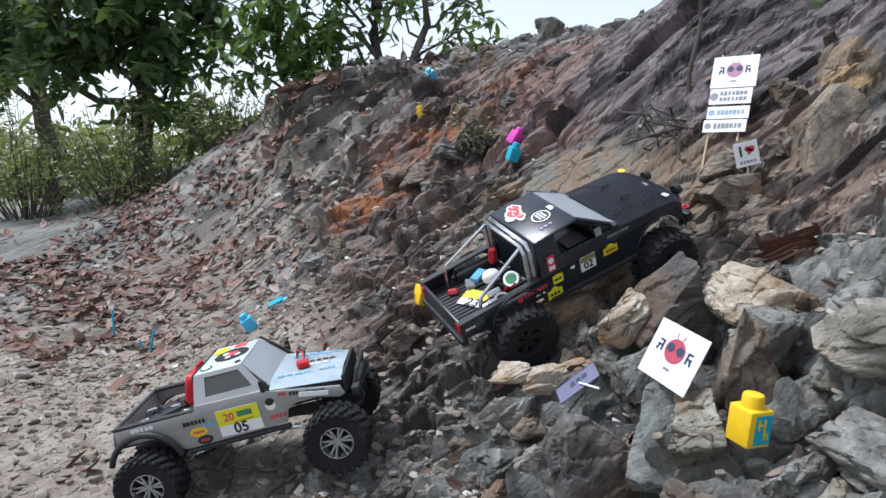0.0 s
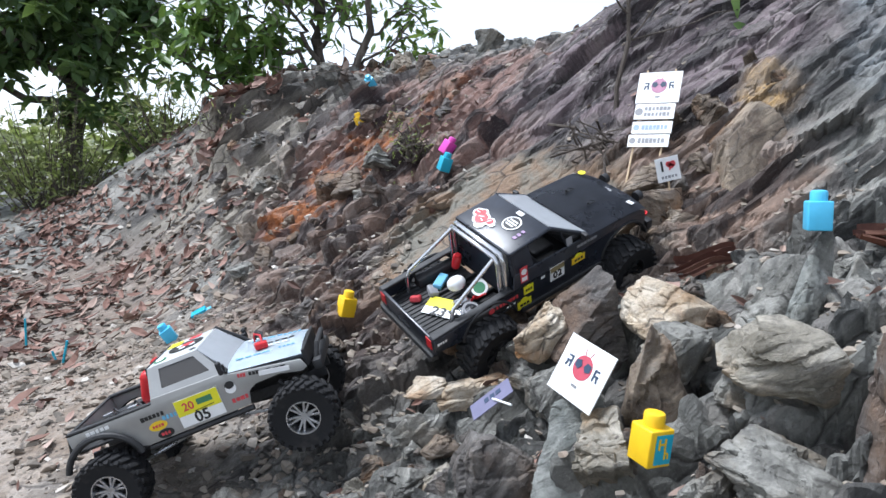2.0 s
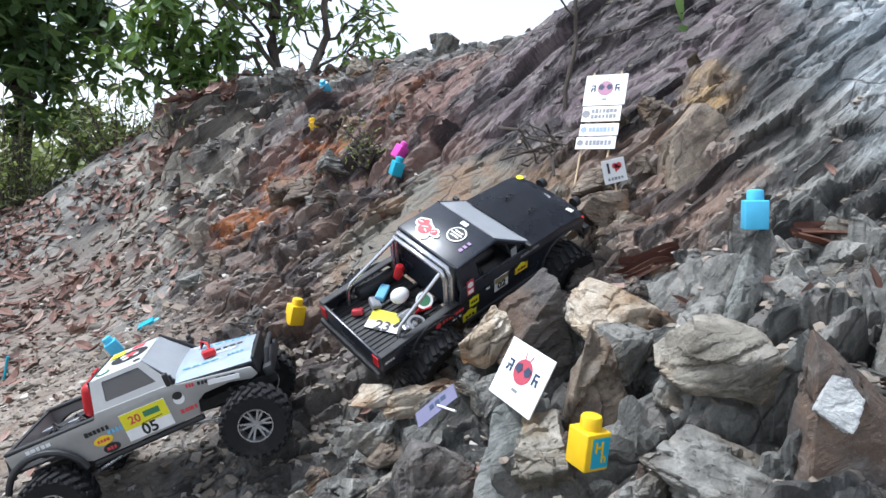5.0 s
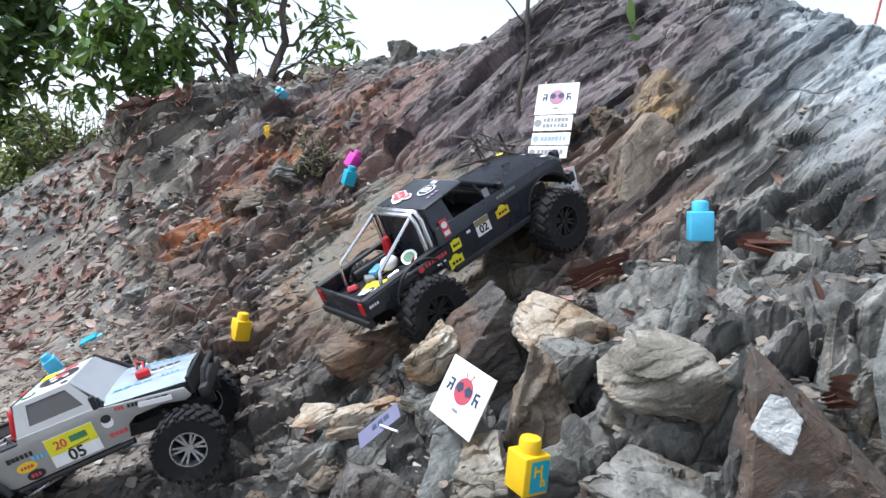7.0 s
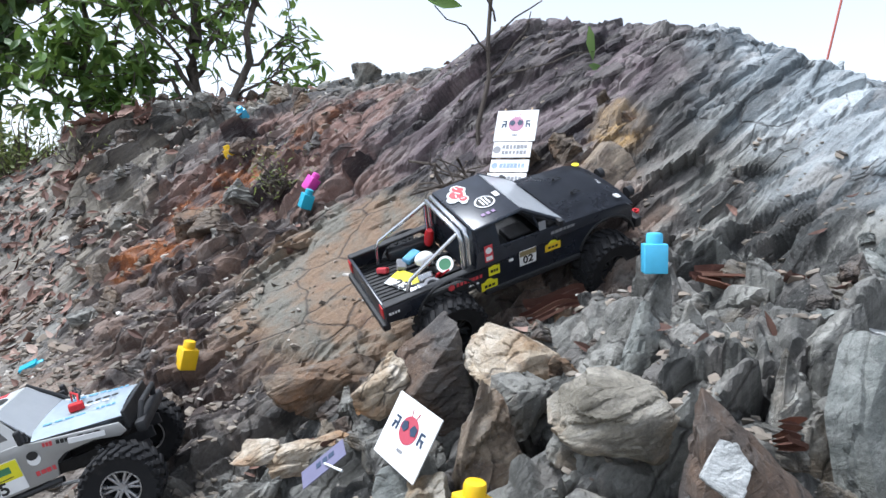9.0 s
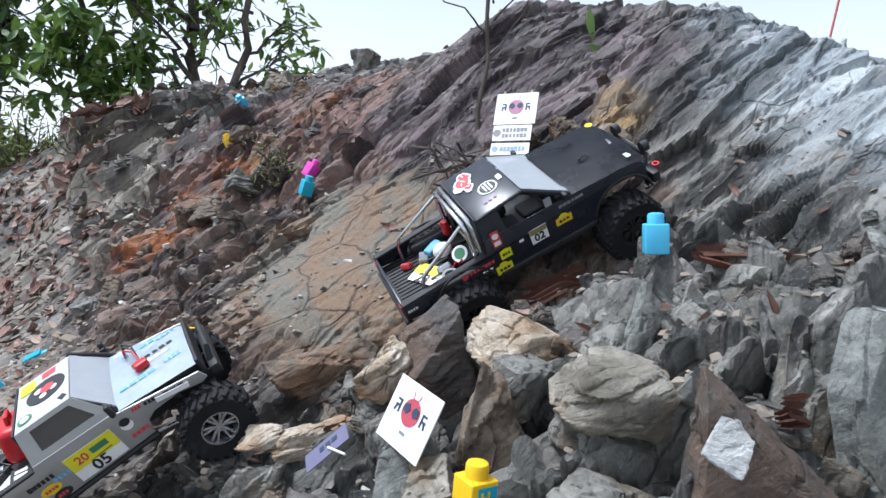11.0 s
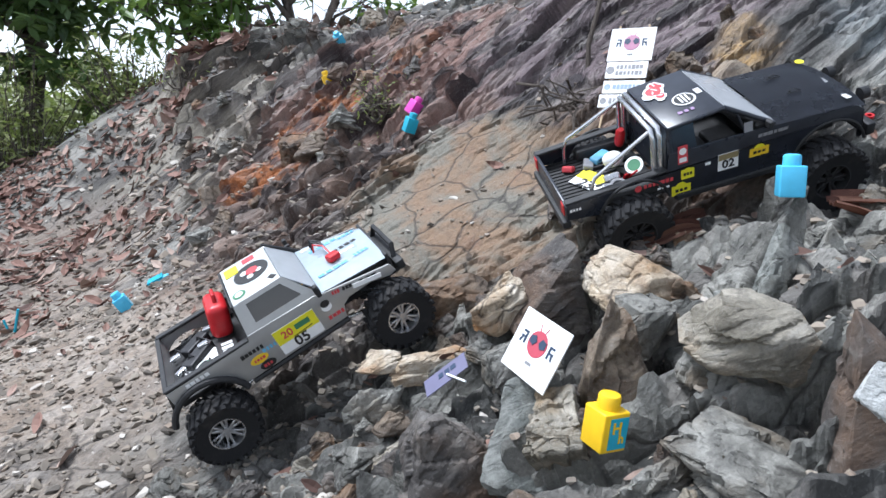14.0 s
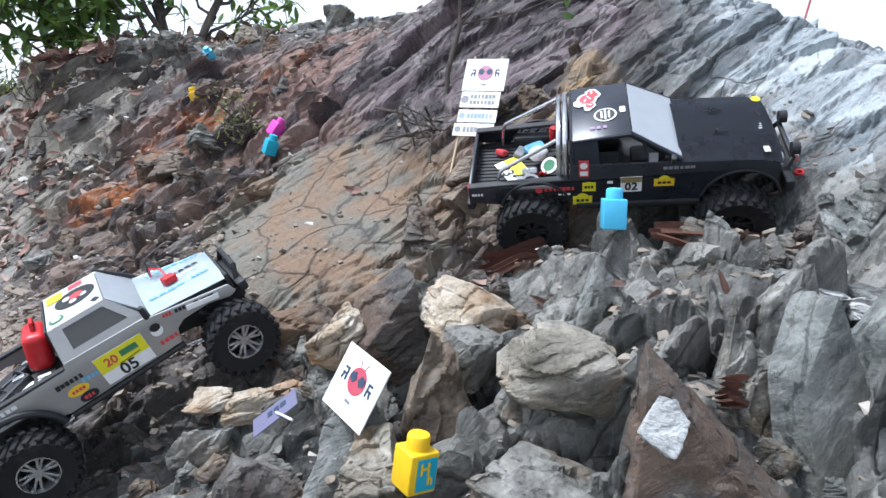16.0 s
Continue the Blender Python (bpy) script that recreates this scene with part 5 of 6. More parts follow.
    for k, (x, y, w, mat) in enumerate(((0.12, 0.045, 0.06, BLUE_VINYL), (0.15, 0.01, 0.05, BLACK_VINYL), (0.11, -0.05, 0.06, BLUE_VINYL), (0.165, -0.035, 0.03, BLUE_VINYL), (0.165, 0.05, 0.035, BLUE_VINYL), (0.095, 0.06, 0.03, WHITE_VINYL), (0.14, -0.01, 0.05, WHITE_VINYL))):
        sticker("hood_stripe", bars(w, 0.009, 4, 40 + k), mat, hood, pose(x, y, 0.1738 - (x - 0.073) * 0.15 - (y / 0.09) ** 2 * 0.004, 0, 8.5, 14))
    return T, wheels(T, 0.057, 0.05, BASE, TRACK, RIM_GREY, 6, 0.028, 0.0555)


truck_black, black_wheels = build_black_truck()
truck_grey, silver_wheels = build_silver_truck()


# ---- rubble: stones scattered over the slope ----

def scatter_rocks():
    rng = random.Random(12)
    shapes = {}
    for mat in ("grey", "brown", "dark", "slate", "buff"):
        shapes[mat] = [mesh_of("rubble_rock", rock_mesh(200 + k * 7 + len(mat), 4, 0.7, 0.022, ("block", "blade", "plate", "wedge")[k]), SMALL_MATS[mat], 28) for k in range(4)]
    zones = [  # x from, to, y from, to, count, smallest, largest, stones
        (0.62, 1.2, 0.55, 1.02, 44, 0.035, 0.1, ("grey", "grey", "slate", "dark")),
        (0.02, 0.62, 0.55, 1.02, 46, 0.04, 0.12, ("grey", "dark", "brown", "buff")),
        (0.0, 0.62, 1.02, 1.22, 26, 0.035, 0.08, ("grey", "brown", "dark")),
        (-0.25, 0.2, 0.75, 1.12, 60, 0.025, 0.075, ("grey", "dark", "brown", "buff")),
        (0.5, 0.9, 1.38, 1.6, 14, 0.05, 0.11, ("brown", "dark")),
        (-0.6, 0.1, 1.4, 2.4, 34, 0.04, 0.11, ("brown", "dark", "grey")),
        (-0.9, 0.6, 2.4, 4.2, 44, 0.06, 0.18, ("brown", "dark", "grey")),
        (-1.6, 0.0, 3.6, 5.2, 22, 0.08, 0.2, ("brown", "dark", "grey")),
    ]
    for x0, x1, y0, y1, count, s0, s1, mats in zones:
        for k in range(count):
            x, y = rng.uniform(x0, x1), rng.uniform(y0, y1)
            if y > 1.3 and float(rockiness(x, y)) < 0.4:
                continue
            if 1.1 < y < 1.42 and float(ground_z(x, y)) < 0.62 and s0 > 0.045:
                continue
            s = s0 + (s1 - s0) * rng.random() ** 2
            p, n = surface(x, y)
            ob = new("rock", rng.choice(shapes[rng.choice(mats)]))
            tall = rng.uniform(0.5, 1.0)
            ob.matrix_basis = pose(p.x, p.y, p.z + s * tall * 0.08, rng.uniform(-25, 25), rng.uniform(0, 45), rng.uniform(0, 360)) @ Matrix.Diagonal((s, s * rng.uniform(0.55, 0.9), s * tall, 1))
            tagged(ob, "broken angular %s stone lying in the rubble" % ("brown" if "brown" in ob.data.materials[0].name else "grey"), "rock", "rubble rocks")


scatter_rocks()


def join_many(name, makers, mats, label, category):
    """Many small pieces in one mesh of kind stuff: makers yields vertices, faces, material index."""
    verts, faces, index = [], [], []
    for v, f, m in makers:
        base = len(verts)
        verts += v
        faces += [[i + base for i in q] for q in f]
        index += [m] * len(f)
    me = bpy.data.meshes.new(name)
    me.from_pydata(verts, [], faces)
    for m in mats:
        me.materials.append(m)
    me.polygons.foreach_set("material_index", index)
    return tagged(new(name, me), label, category, kind="stuff")


def island_material(name, stops, rough=0.85, bump=0.4):
    m = Nodes(name, rough, 0, 0.3)
    c = m.ramp(m.island(), *stops)
    c = m.mix(m.math("MULTIPLY", m.noise(90, 5), 0.7), c, m.mix(0.5, c, (0.05, 0.045, 0.04)))
    m.bump(m.noise(120, 4), bump, 0.003)
    return m.done(c)


CHIP = island_material("stone_chips", ((0.0, (0.11, 0.095, 0.08)), (0.35, (0.21, 0.18, 0.145)), (0.6, (0.33, 0.285, 0.23)), (0.85, (0.25, 0.195, 0.15)), (1.0, (0.6, 0.56, 0.5))))


def chips():
    rng = random.Random(31)
    hulls = []
    for k in range(14):
        bm = rock_mesh(500 + k, 0)
        hulls.append(([v.co.copy() for v in bm.verts], [[v.index for v in f.verts] for f in bm.faces]))
        bm.free()
    zones = [(-1.3, 0.1, 0.75, 2.2, 6500, 0.005, 0.027, 0), (-2.4, -0.3, 1.9, 4.5, 2600, 0.01, 0.05, 0), (-0.1, 0.7, 0.55, 1.3, 900, 0.005, 0.018, 0),
             (0.55, 1.15, 0.6, 1.3, 500, 0.006, 0.022, 0), (-0.5, 0.9, 1.3, 2.6, 900, 0.006, 0.02, 0), (-1.0, 0.6, 2.4, 4.4, 1100, 0.01, 0.045, 0)]
    for x0, x1, y0, y1, count, s0, s1, m in zones:
        for k in range(count):
            x, y = rng.uniform(x0, x1), rng.uniform(y0, y1)
            p, n = surface(x, y)
            if n.z < 0.45:
                continue
            s = s0 + (s1 - s0) * rng.random() ** 3
            q = pose(p.x, p.y, p.z + s * 0.1, rng.uniform(-30, 30), rng.uniform(-30, 30), rng.uniform(0, 360)) @ Matrix.Diagonal((s * 1.3, s, s * 0.55, 1))
            v, f = rng.choice(hulls)
            yield [q @ c for c in v], f, m


join_many("gravel", chips(), [CHIP], "loose grey and tan stone chips over path and slope", "gravel")

# ---- dry leaves ----
DRY_LEAF = island_material("dry_leaves", ((0.0, (0.09, 0.05, 0.04)), (0.4, (0.2, 0.107, 0.08)), (0.75, (0.30, 0.178, 0.14)), (1.0, (0.44, 0.34, 0.28))), 0.75, 0.3)
HUSK = island_material("dry_husk", ((0.0, (0.12, 0.05, 0.04)), (1.0, (0.26, 0.13, 0.09))), 0.8, 0.5)


def leaf_piece(length, width, curl, fold, rng):
    """A curled leaf: two rows of three faces along a midrib."""
    verts, faces = [], []
    n = 4
    for i in range(n + 1):
        f = i / n
        w = width * math.sin(math.pi * min(0.97, max(0.04, f)) ** 0.85) / 2
        a = curl * (f - 0.5)
        x, z = length * (f - 0.5), length * 0.5 * (1 - math.cos(a * 2)) * 0.6
        for g in (-1, 0, 1):
            verts.append(Vector((x, g * w, z + abs(g) * w * fold + rng.uniform(-1, 1) * width * 0.05)))
    for i in range(n):
        for j in range(2):
            a = i * 3 + j
            faces.append([a, a + 1, a + 4, a + 3])
    return verts, faces


def litter():
    rng = random.Random(8)
    zones = [(-1.4, -0.5, 2.2, 3.2, 160, 0.03, 0.075), (-1.05, -0.65, 4.05, 4.4, 110, 0.08, 0.15), (-1.2, -0.1, 0.8, 2.3, 110, 0.02, 0.06),
             (-0.1, 0.6, 0.7, 1.3, 34, 0.02, 0.045), (-0.9, 0.4, 4.1, 4.9, 160, 0.07, 0.14), (-0.5, 0.7, 1.6, 2.8, 40, 0.02, 0.045), (0.6, 1.1, 0.65, 1.2, 22, 0.02, 0.05)]
    for x0, x1, y0, y1, count, s0, s1 in [(-1.75, 0.62, 3.6, 0.75, 3000, 0.035, 0.095)] + zones:
        for k in range(count):
            x, y = (rng.gauss(x0, x1), rng.gauss(y0, y1)) if x1 == 0.62 else (rng.uniform(x0, x1), rng.uniform(y0, y1))
            if x1 == 0.62 and noise.noise(Vector((x * 2.6, y * 2.6, 1.7))) < rng.uniform(-0.35, 0.3):
                continue
            p, n = surface(x, y)
            l = rng.uniform(s0, s1)
            v, f = leaf_piece(l, l * rng.uniform(0.3, 0.5), rng.uniform(-1.6, 1.6), rng.uniform(0.1, 0.7), rng)
            q = Matrix.Translation(p + n * l * 0.14) @ n.to_track_quat("Z", "Y").to_matrix().to_4x4() @ pose(0, 0, 0, rng.uniform(-28, 28), rng.uniform(-28, 28), rng.uniform(0, 360))
            yield [q @ c for c in v], f, 0


join_many("leaf_litter", litter(), [DRY_LEAF], "dry curled red-brown leaves covering the path edge", "leaf litter")


def husk(place, length, width, turn, seed, label):
    """A long dry palm husk, ribbed along its length."""
    rng = random.Random(seed)
    bm = bmesh.new()
    n, m = 14, 7
    rows = []
    for i in range(n + 1):
        f = i / n
        w = width * (0.35 + 0.65 * math.sin(math.pi * (0.1 + 0.8 * f)))
        row = []
        for j in range(m + 1):
            g = j / m * 2 - 1
            row.append(bm.verts.new((length * (f - 0.5), g * w / 2, 0.25 * w * g * g + (0.004 if j % 2 else -0.002) + 0.012 * math.sin(f * 5 + seed) + rng.uniform(-0.001, 0.001))))
        rows.append(row)
    for i in range(n):
        for j in range(m):
            bm.faces.new((rows[i][j], rows[i + 1][j], rows[i + 1][j + 1], rows[i][j + 1]))
    bmesh.ops.solidify(bm, geom=bm.faces[:], thickness=0.0015)
    return tagged(part("palm_husk", bm, HUSK, None, "", 60, pose(*place, *turn)), label, "dry leaf", "dry husks")


husk((0.985, 1.0, 0.517), 0.42, 0.05, (14, 3, -3), 1, "long red-brown dry palm husk on the shelf")
husk((0.87, 1.0, 0.518), 0.24, 0.04, (8, 3, 8), 2, "short dry husk lying beside a longer one")
husk((0.61, 1.17, 0.475), 0.12, 0.035, (35, -8, 10), 3, "reddish dry husk wedged among rocks")
husk((0.585, 1.13, 0.465), 0.1, 0.03, (50, -15, -15), 4, "small reddish husk wedged among rocks")
husk((0.64, 0.645, 0.42), 0.07, 0.03, (80, 30, 60), 5, "small red dry leaf standing between rocks")

# ---- toy blocks marking the course ----
BLOCK_COLOURS = {"yellow": plain("yellow_plastic", (0.80, 0.50, 0.01), 0.35, 0, 0.06), "blue": plain("sky_blue_plastic", (0.10, 0.50, 0.75), 0.35, 0, 0.06), "teal": plain("teal_plastic", (0.03, 0.36, 0.5), 0.35, 0, 0.06), "pink": plain("pink_plastic", (0.62, 0.06, 0.38), 0.35, 0, 0.06)}


def toy_block(place, colour, turn, label, size=0.036):
    T = thing("toy_block", pose(*place, *turn), label, "toy block", "course blocks")
    h = size * 1.3
    part("cube", box(size, size, h, size * 0.06, (0, 0, h / 2), 3), BLOCK_COLOURS[colour], T, "", 40)
    r = size * 0.36
    part("stud", lathe([(0.0004, h * 0.98), (r, h * 0.98), (r, h + size * 0.36), (r * 0.9, h + size * 0.44), (r * 0.55, h + size * 0.48), (0.0004, h + size * 0.485)], 28, "Z"), BLOCK_COLOURS[colour], T, "", 40)
    return T


near_block = toy_block((0.343, 0.722, 0.305), "yellow", (4, 3, 21), "yellow plastic stud block with a blue letter label", 0.033)
lab = part("letter_label", box(0.023, 0.034, 0.0008), BLOCK_COLOURS["teal"], near_block, "blue label", None, pose(0.003, -0.0169, 0.021) @ SIDE)
part("letter", lettering("H", 0.017), BLOCK_COLOURS["yellow"], lab, "yellow letter", None, Matrix.Translation((-0.003, 0.006, 0.0008)))
part("letter", lettering("h", 0.015), BLOCK_COLOURS["yellow"], lab, "yellow letter", None, Matrix.Translation((0.004, -0.006, 0.0008)))
toy_block((0.676, 0.962, 0.546), "blue", (0, -2, -20), "sky blue plastic stud block on a blade of rock", 0.033)
toy_block((-0.051, 1.563, 0.283), "yellow", (8, 8, 30), "yellow plastic stud block on the slope", 0.034)
toy_block((0.198, 1.96, 0.62), "teal", (15, 12, 20), "teal plastic stud block leaning on the slope", 0.031)
toy_block((0.208, 2.06, 0.672), "pink", (25, 20, 40), "pink plastic stud block leaning on the slope", 0.031)
toy_block((-0.085, 3.08, 0.805), "yellow", (0, -22, 15), "yellow plastic stud block high on the slope", 0.038)
toy_block((-0.047, 3.32, 1.015), "blue", (30, -40, 15), "pale blue block tipped over near the crest", 0.036)
toy_block((-0.574, 1.99, 0.108), "blue", (0, -35, 20), "blue plastic block tipped over beside the path", 0.036)
toy_block((-0.549, 2.1, 0.15), "teal", (20, 60, 30), "teal plastic block lying on its side", 0.036)
for x, y, z, l, a in ((-1.269, 2.517, -0.065, 0.12, 0), (-0.988, 2.189, -0.03, 0.09, 12), (-1.03, 2.25, -0.04, 0.05, -20)):
    tagged(part("marker_straw", rod([(0, 0, 0), (0, 0, l)], 0.004, 8), BLOCK_COLOURS["teal"], None, "", None, pose(x, y, z, 0, a, 0)), "thin blue plastic marker straw in gravel", "marker", "marker straws")

# ---- signs ----
CARD = plain("printed_white_board", (0.78, 0.78, 0.77), 0.5, 0, 0.03, 20)
WOOD = plain("pale_stake_wood", (0.55, 0.42, 0.27), 0.7, 0, 0.2, 40)
CLUB_RED = plain("print_dark_red", (0.42, 0.06, 0.09), 0.55, 0, 0.1)
INK = plain("print_dark_blue", (0.03, 0.05, 0.09), 0.55, 0, 0.1)
SLATE_PRINT = plain("print_slate_blue", (0.3, 0.38, 0.48), 0.55)
LILAC = plain("lilac_card", (0.14, 0.135, 0.21), 0.55, 0, 0.06)


def club_badge(parent, r, m, ink=None):
    """The round beetle emblem: red shell with dark wings, legs and bars beside it."""
    e = part("emblem", disc(r, 0.0006, 24), ink or CLUB_RED, parent, "round red emblem", None, m)
    for s in (-1, 1):
        bm = disc(r * 0.42, 0.0006, 5)
        part("emblem_wing", bm, INK, e, "", None, pose(s * r * 0.52, r * 0.16, 0.0007, 0, 0, 20 * s))
        for a in (70, 110):
            part("emblem_feeler", box(r * 0.06, r * 0.5, 0.0005), CLUB_RED, e, "", None, pose(s * r * 0.35, r * 1.2, 0.0001, 0, 0, -s * 20))
            break
        part("emblem_bar", box(r * 0.18, r * 0.95, 0.0005), INK, e, "", None, pose(s * r * 1.35, 0, 0.0001))
        part("emblem_bar", box(r * 0.5, r * 0.16, 0.0005), INK, e, "", None, pose(s * r * 1.55, r * 0.4, 0.0002))
        part("emblem_bar", box(r * 0.5, r * 0.16, 0.0005), INK, e, "", None, pose(s * r * 1.6, -r * 0.02, 0.0002))
        part("emblem_bar", box(r * 0.16, r * 0.5, 0.0005), INK, e, "", None, pose(s * r * 1.75, -r * 0.25, 0.0003, 0, 0, s * 20))
    part("emblem_foot", bars(r * 0.7, r * 0.22, 3, 5), GREY_VINYL, e, "", None, pose(0, -r * 1.55, 0.0001))


def board_pose(origin, across, down):
    """x along the board, y up it, z out of its face."""
    x = Vector(across).normalized()
    y = -Vector(down)
    y = (y - x * x.dot(y)).normalized()
    z = x.cross(y)
    m = Matrix((x, y, z)).transposed().to_4x4()
    m.translation = Vector(origin)
    return m


def tall_sign():
    top = Vector((0.632, 1.6, 0.857))
    m = board_pose(top, (0.08, -0.06, 0.0), (-0.042, -0.056, -0.176))
    T = thing("sponsor_sign", m, "white four-panel sponsor sign on two thin stakes", "sign")
    y = 0.0
    for k, (w, h, off) in enumerate(((0.098, 0.078, 0.049), (0.09, 0.038, 0.049), (0.09, 0.03, 0.048), (0.092, 0.03, 0.046))):
        p = part("panel", box(w, h, 0.002, 0.0004), CARD, T, "", None, pose(off, y - h / 2, 0.003 * (k % 2)))
        if k == 0:
            club_badge(p, 0.018, Matrix.Translation((0, 0.004, 0.0014)), plain("faded_print_pink", (0.42, 0.2, 0.29), 0.55))
        else:
            mat = (None, GREY_VINYL, SLATE_PRINT, GREY_VINYL)[k]
            for dy in ((0.007, -0.007) if k == 1 else (0.0,)):
                part("print_bar", bars(w * 0.66, h * (0.26 if k == 1 else 0.42), 7, 50 + k + int(dy * 1000)), mat, p, "", None, Matrix.Translation((0.006, dy, 0.0013)))
            part("print_mark", disc(h * 0.24, 0.0006, 16), mat, p, "", None, Matrix.Translation((-w * 0.39, 0, 0.0013)))
        y -= h + 0.004
    for x, low in ((0.016, -0.3), (0.08, -0.3)):
        part("stake", rod([(x, 0.008, -0.004), (x - 0.006, low, -0.004)], 0.0024, 8), WOOD, T, "thin pale wooden stake")


tall_sign()


def ground_sign():
    m = board_pose((0.299, 0.843, 0.369), (0.027, -0.061, -0.011), (-0.044, 0.021, -0.067))
    T = thing("club_sign", m, "white square club sign leaning on a rock", "sign")
    p = part("panel", box(0.086, 0.078, 0.002, 0.0005), CARD, T)
    club_badge(p, 0.0165, Matrix.Translation((0, 0.006, 0.0014)))


ground_sign()


def heart_sign():
    m = board_pose((0.628, 1.398, 0.634), (0.048, 0.0, 0.012), (-0.004, 0.0, -0.05)) 
    T = thing("heart_sign", m, "small white card with a red heart on a stake", "sign")
    p = part("panel", box(0.05, 0.05, 0.0016, 0.0004), CARD, T)
    part("letter", lettering("I", 0.03), BLACK_VINYL, p, "black letter", None, Matrix.Translation((-0.012, 0.006, 0.0012)))
    bm = disc(0.006, 0.0006, 14)
    bm.transform(Matrix.Translation((-0.0045, 0.004, 0)))
    add(bm, disc(0.006, 0.0006, 14), Matrix.Translation((0.0045, 0.004, 0)))
    add(bm, disc(0.0098, 0.0006, 3), Matrix.Translation((0, -0.001, 0)) @ Matrix.Rotation(radians(-90), 4, "Z"))
    part("heart", bm, RED_VINYL, p, "red heart", None, Matrix.Translation((0.007, 0.006, 0.0012)))
    part("print_bar", bars(0.036, 0.006, 5, 71), GREY_VINYL, p, "", None, Matrix.Translation((0, -0.016, 0.0012)))
    part("stake", rod([(0, 0.01, -0.003), (-0.006, -0.1, -0.003)], 0.002, 8), WOOD, T)


heart_sign()


def fallen_card():
    m = board_pose((0.212, 1.02, 0.272), (0.06, -0.01, 0.052), (-0.01, -0.05, -0.024))
    T = thing("fallen_card", m, "lilac card on a white stake fallen on rocks", "sign")
    p = part("panel", box(0.076, 0.038, 0.0016, 0.0004), LILAC, T)
    part("print_bar", bars(0.034, 0.012, 3, 81), INK, p, "", None, Matrix.Translation((0.004, 0.004, 0.0012)))
    part("stake", rod([(0.004, -0.006, 0.003), (0.03, -0.052, 0.005)], 0.0018, 8), WHITE_VINYL, T, "white plastic stake")


fallen_card()
tagged(part("marker_pole", rod([(2.09, 2.34, 0.8), (2.24, 2.34, 1.5)], 0.0045, 8), plain("faded_red_pole", (0.45, 0.12, 0.09), 0.6), None), "thin faded red pole standing behind the bank", "pole")


# ---- trees and plants ----
def leaf_material(name, a, b, c):
    m = Nodes(name, 0.45, 0, 0.5)
    col = m.ramp(m.island(), (0.0, a), (0.55, b), (1.0, c))
    col = m.mix(m.math("MULTIPLY", m.noise(60, 4), 0.4), col, m.mix(0.5, col, (0.1, 0.12, 0.03)))
    tr = m.n.new("ShaderNodeBsdfTranslucent")
    m.l.new(m.mix(0.5, col, (0.25, 0.35, 0.06)), tr.inputs["Color"])
    mx = m.n.new("ShaderNodeMixShader")
    mx.inputs[0].default_value = 0.36
    out = m.n["Material Output"]
    m.l.new(m.b.outputs[0], mx.inputs[1]), m.l.new(tr.outputs[0], mx.inputs[2]), m.l.new(mx.outputs[0], out.inputs["Surface"])
    return m.done(col)


LEAF_DARK = leaf_material("dark_green_leaf", (0.03, 0.065, 0.03), (0.07, 0.13, 0.05), (0.14, 0.22, 0.08))
LEAF_FRESH = leaf_material("fresh_green_leaf", (0.06, 0.13, 0.03), (0.11, 0.21, 0.05), (0.2, 0.3, 0.08))
LEAF_FINE = leaf_material("fine_pale_leaf", (0.12, 0.14, 0.05), (0.21, 0.24, 0.09), (0.34, 0.34, 0.15))


def bark():
    m = Nodes("grey_brown_bark", 0.9, 0, 0.2)
    f = m.noise(18, 6, 0.7, m.mapped((1, 1, 0.25)))
    m.bump(m.noise(40, 6, 0.7, m.mapped((1, 1, 0.2))), 0.8, 0.02)
    return m.done(m.ramp(f, (0.3, (0.05, 0.042, 0.035)), (0.55, (0.12, 0.10, 0.085)), (0.75, (0.24, 0.21, 0.18))))


BARK = bark()


def crooked(a, b, bend, rng, n=6):
    a, b = Vector(a), Vector(b)
    out = []
    for k in range(n + 1):
        f = k / n
        p = a.lerp(b, f)
        if 0 < k < n:
            p += Vector((rng.gauss(0, bend), rng.gauss(0, bend), rng.gauss(0, bend * 0.5)))
        out.append(p)
    return out


def leaves_at(spots, length, rng, droop=30, ratio=0.4):
    for p in spots:
        l = length * rng.uniform(0.6, 1.25)
        v, f = leaf_piece(l, l * ratio * rng.uniform(0.8, 1.2), rng.uniform(-0.7, 0.2), rng.uniform(0.05, 0.4), rng)
        q = Matrix.Translation(p) @ pose(0, 0, 0, rng.uniform(-40, 40), rng.gauss(droop, 30), rng.uniform(0, 360)) @ Matrix.Translation((l * 0.5, 0, 0))
        yield [q @ c for c in v], f, 0


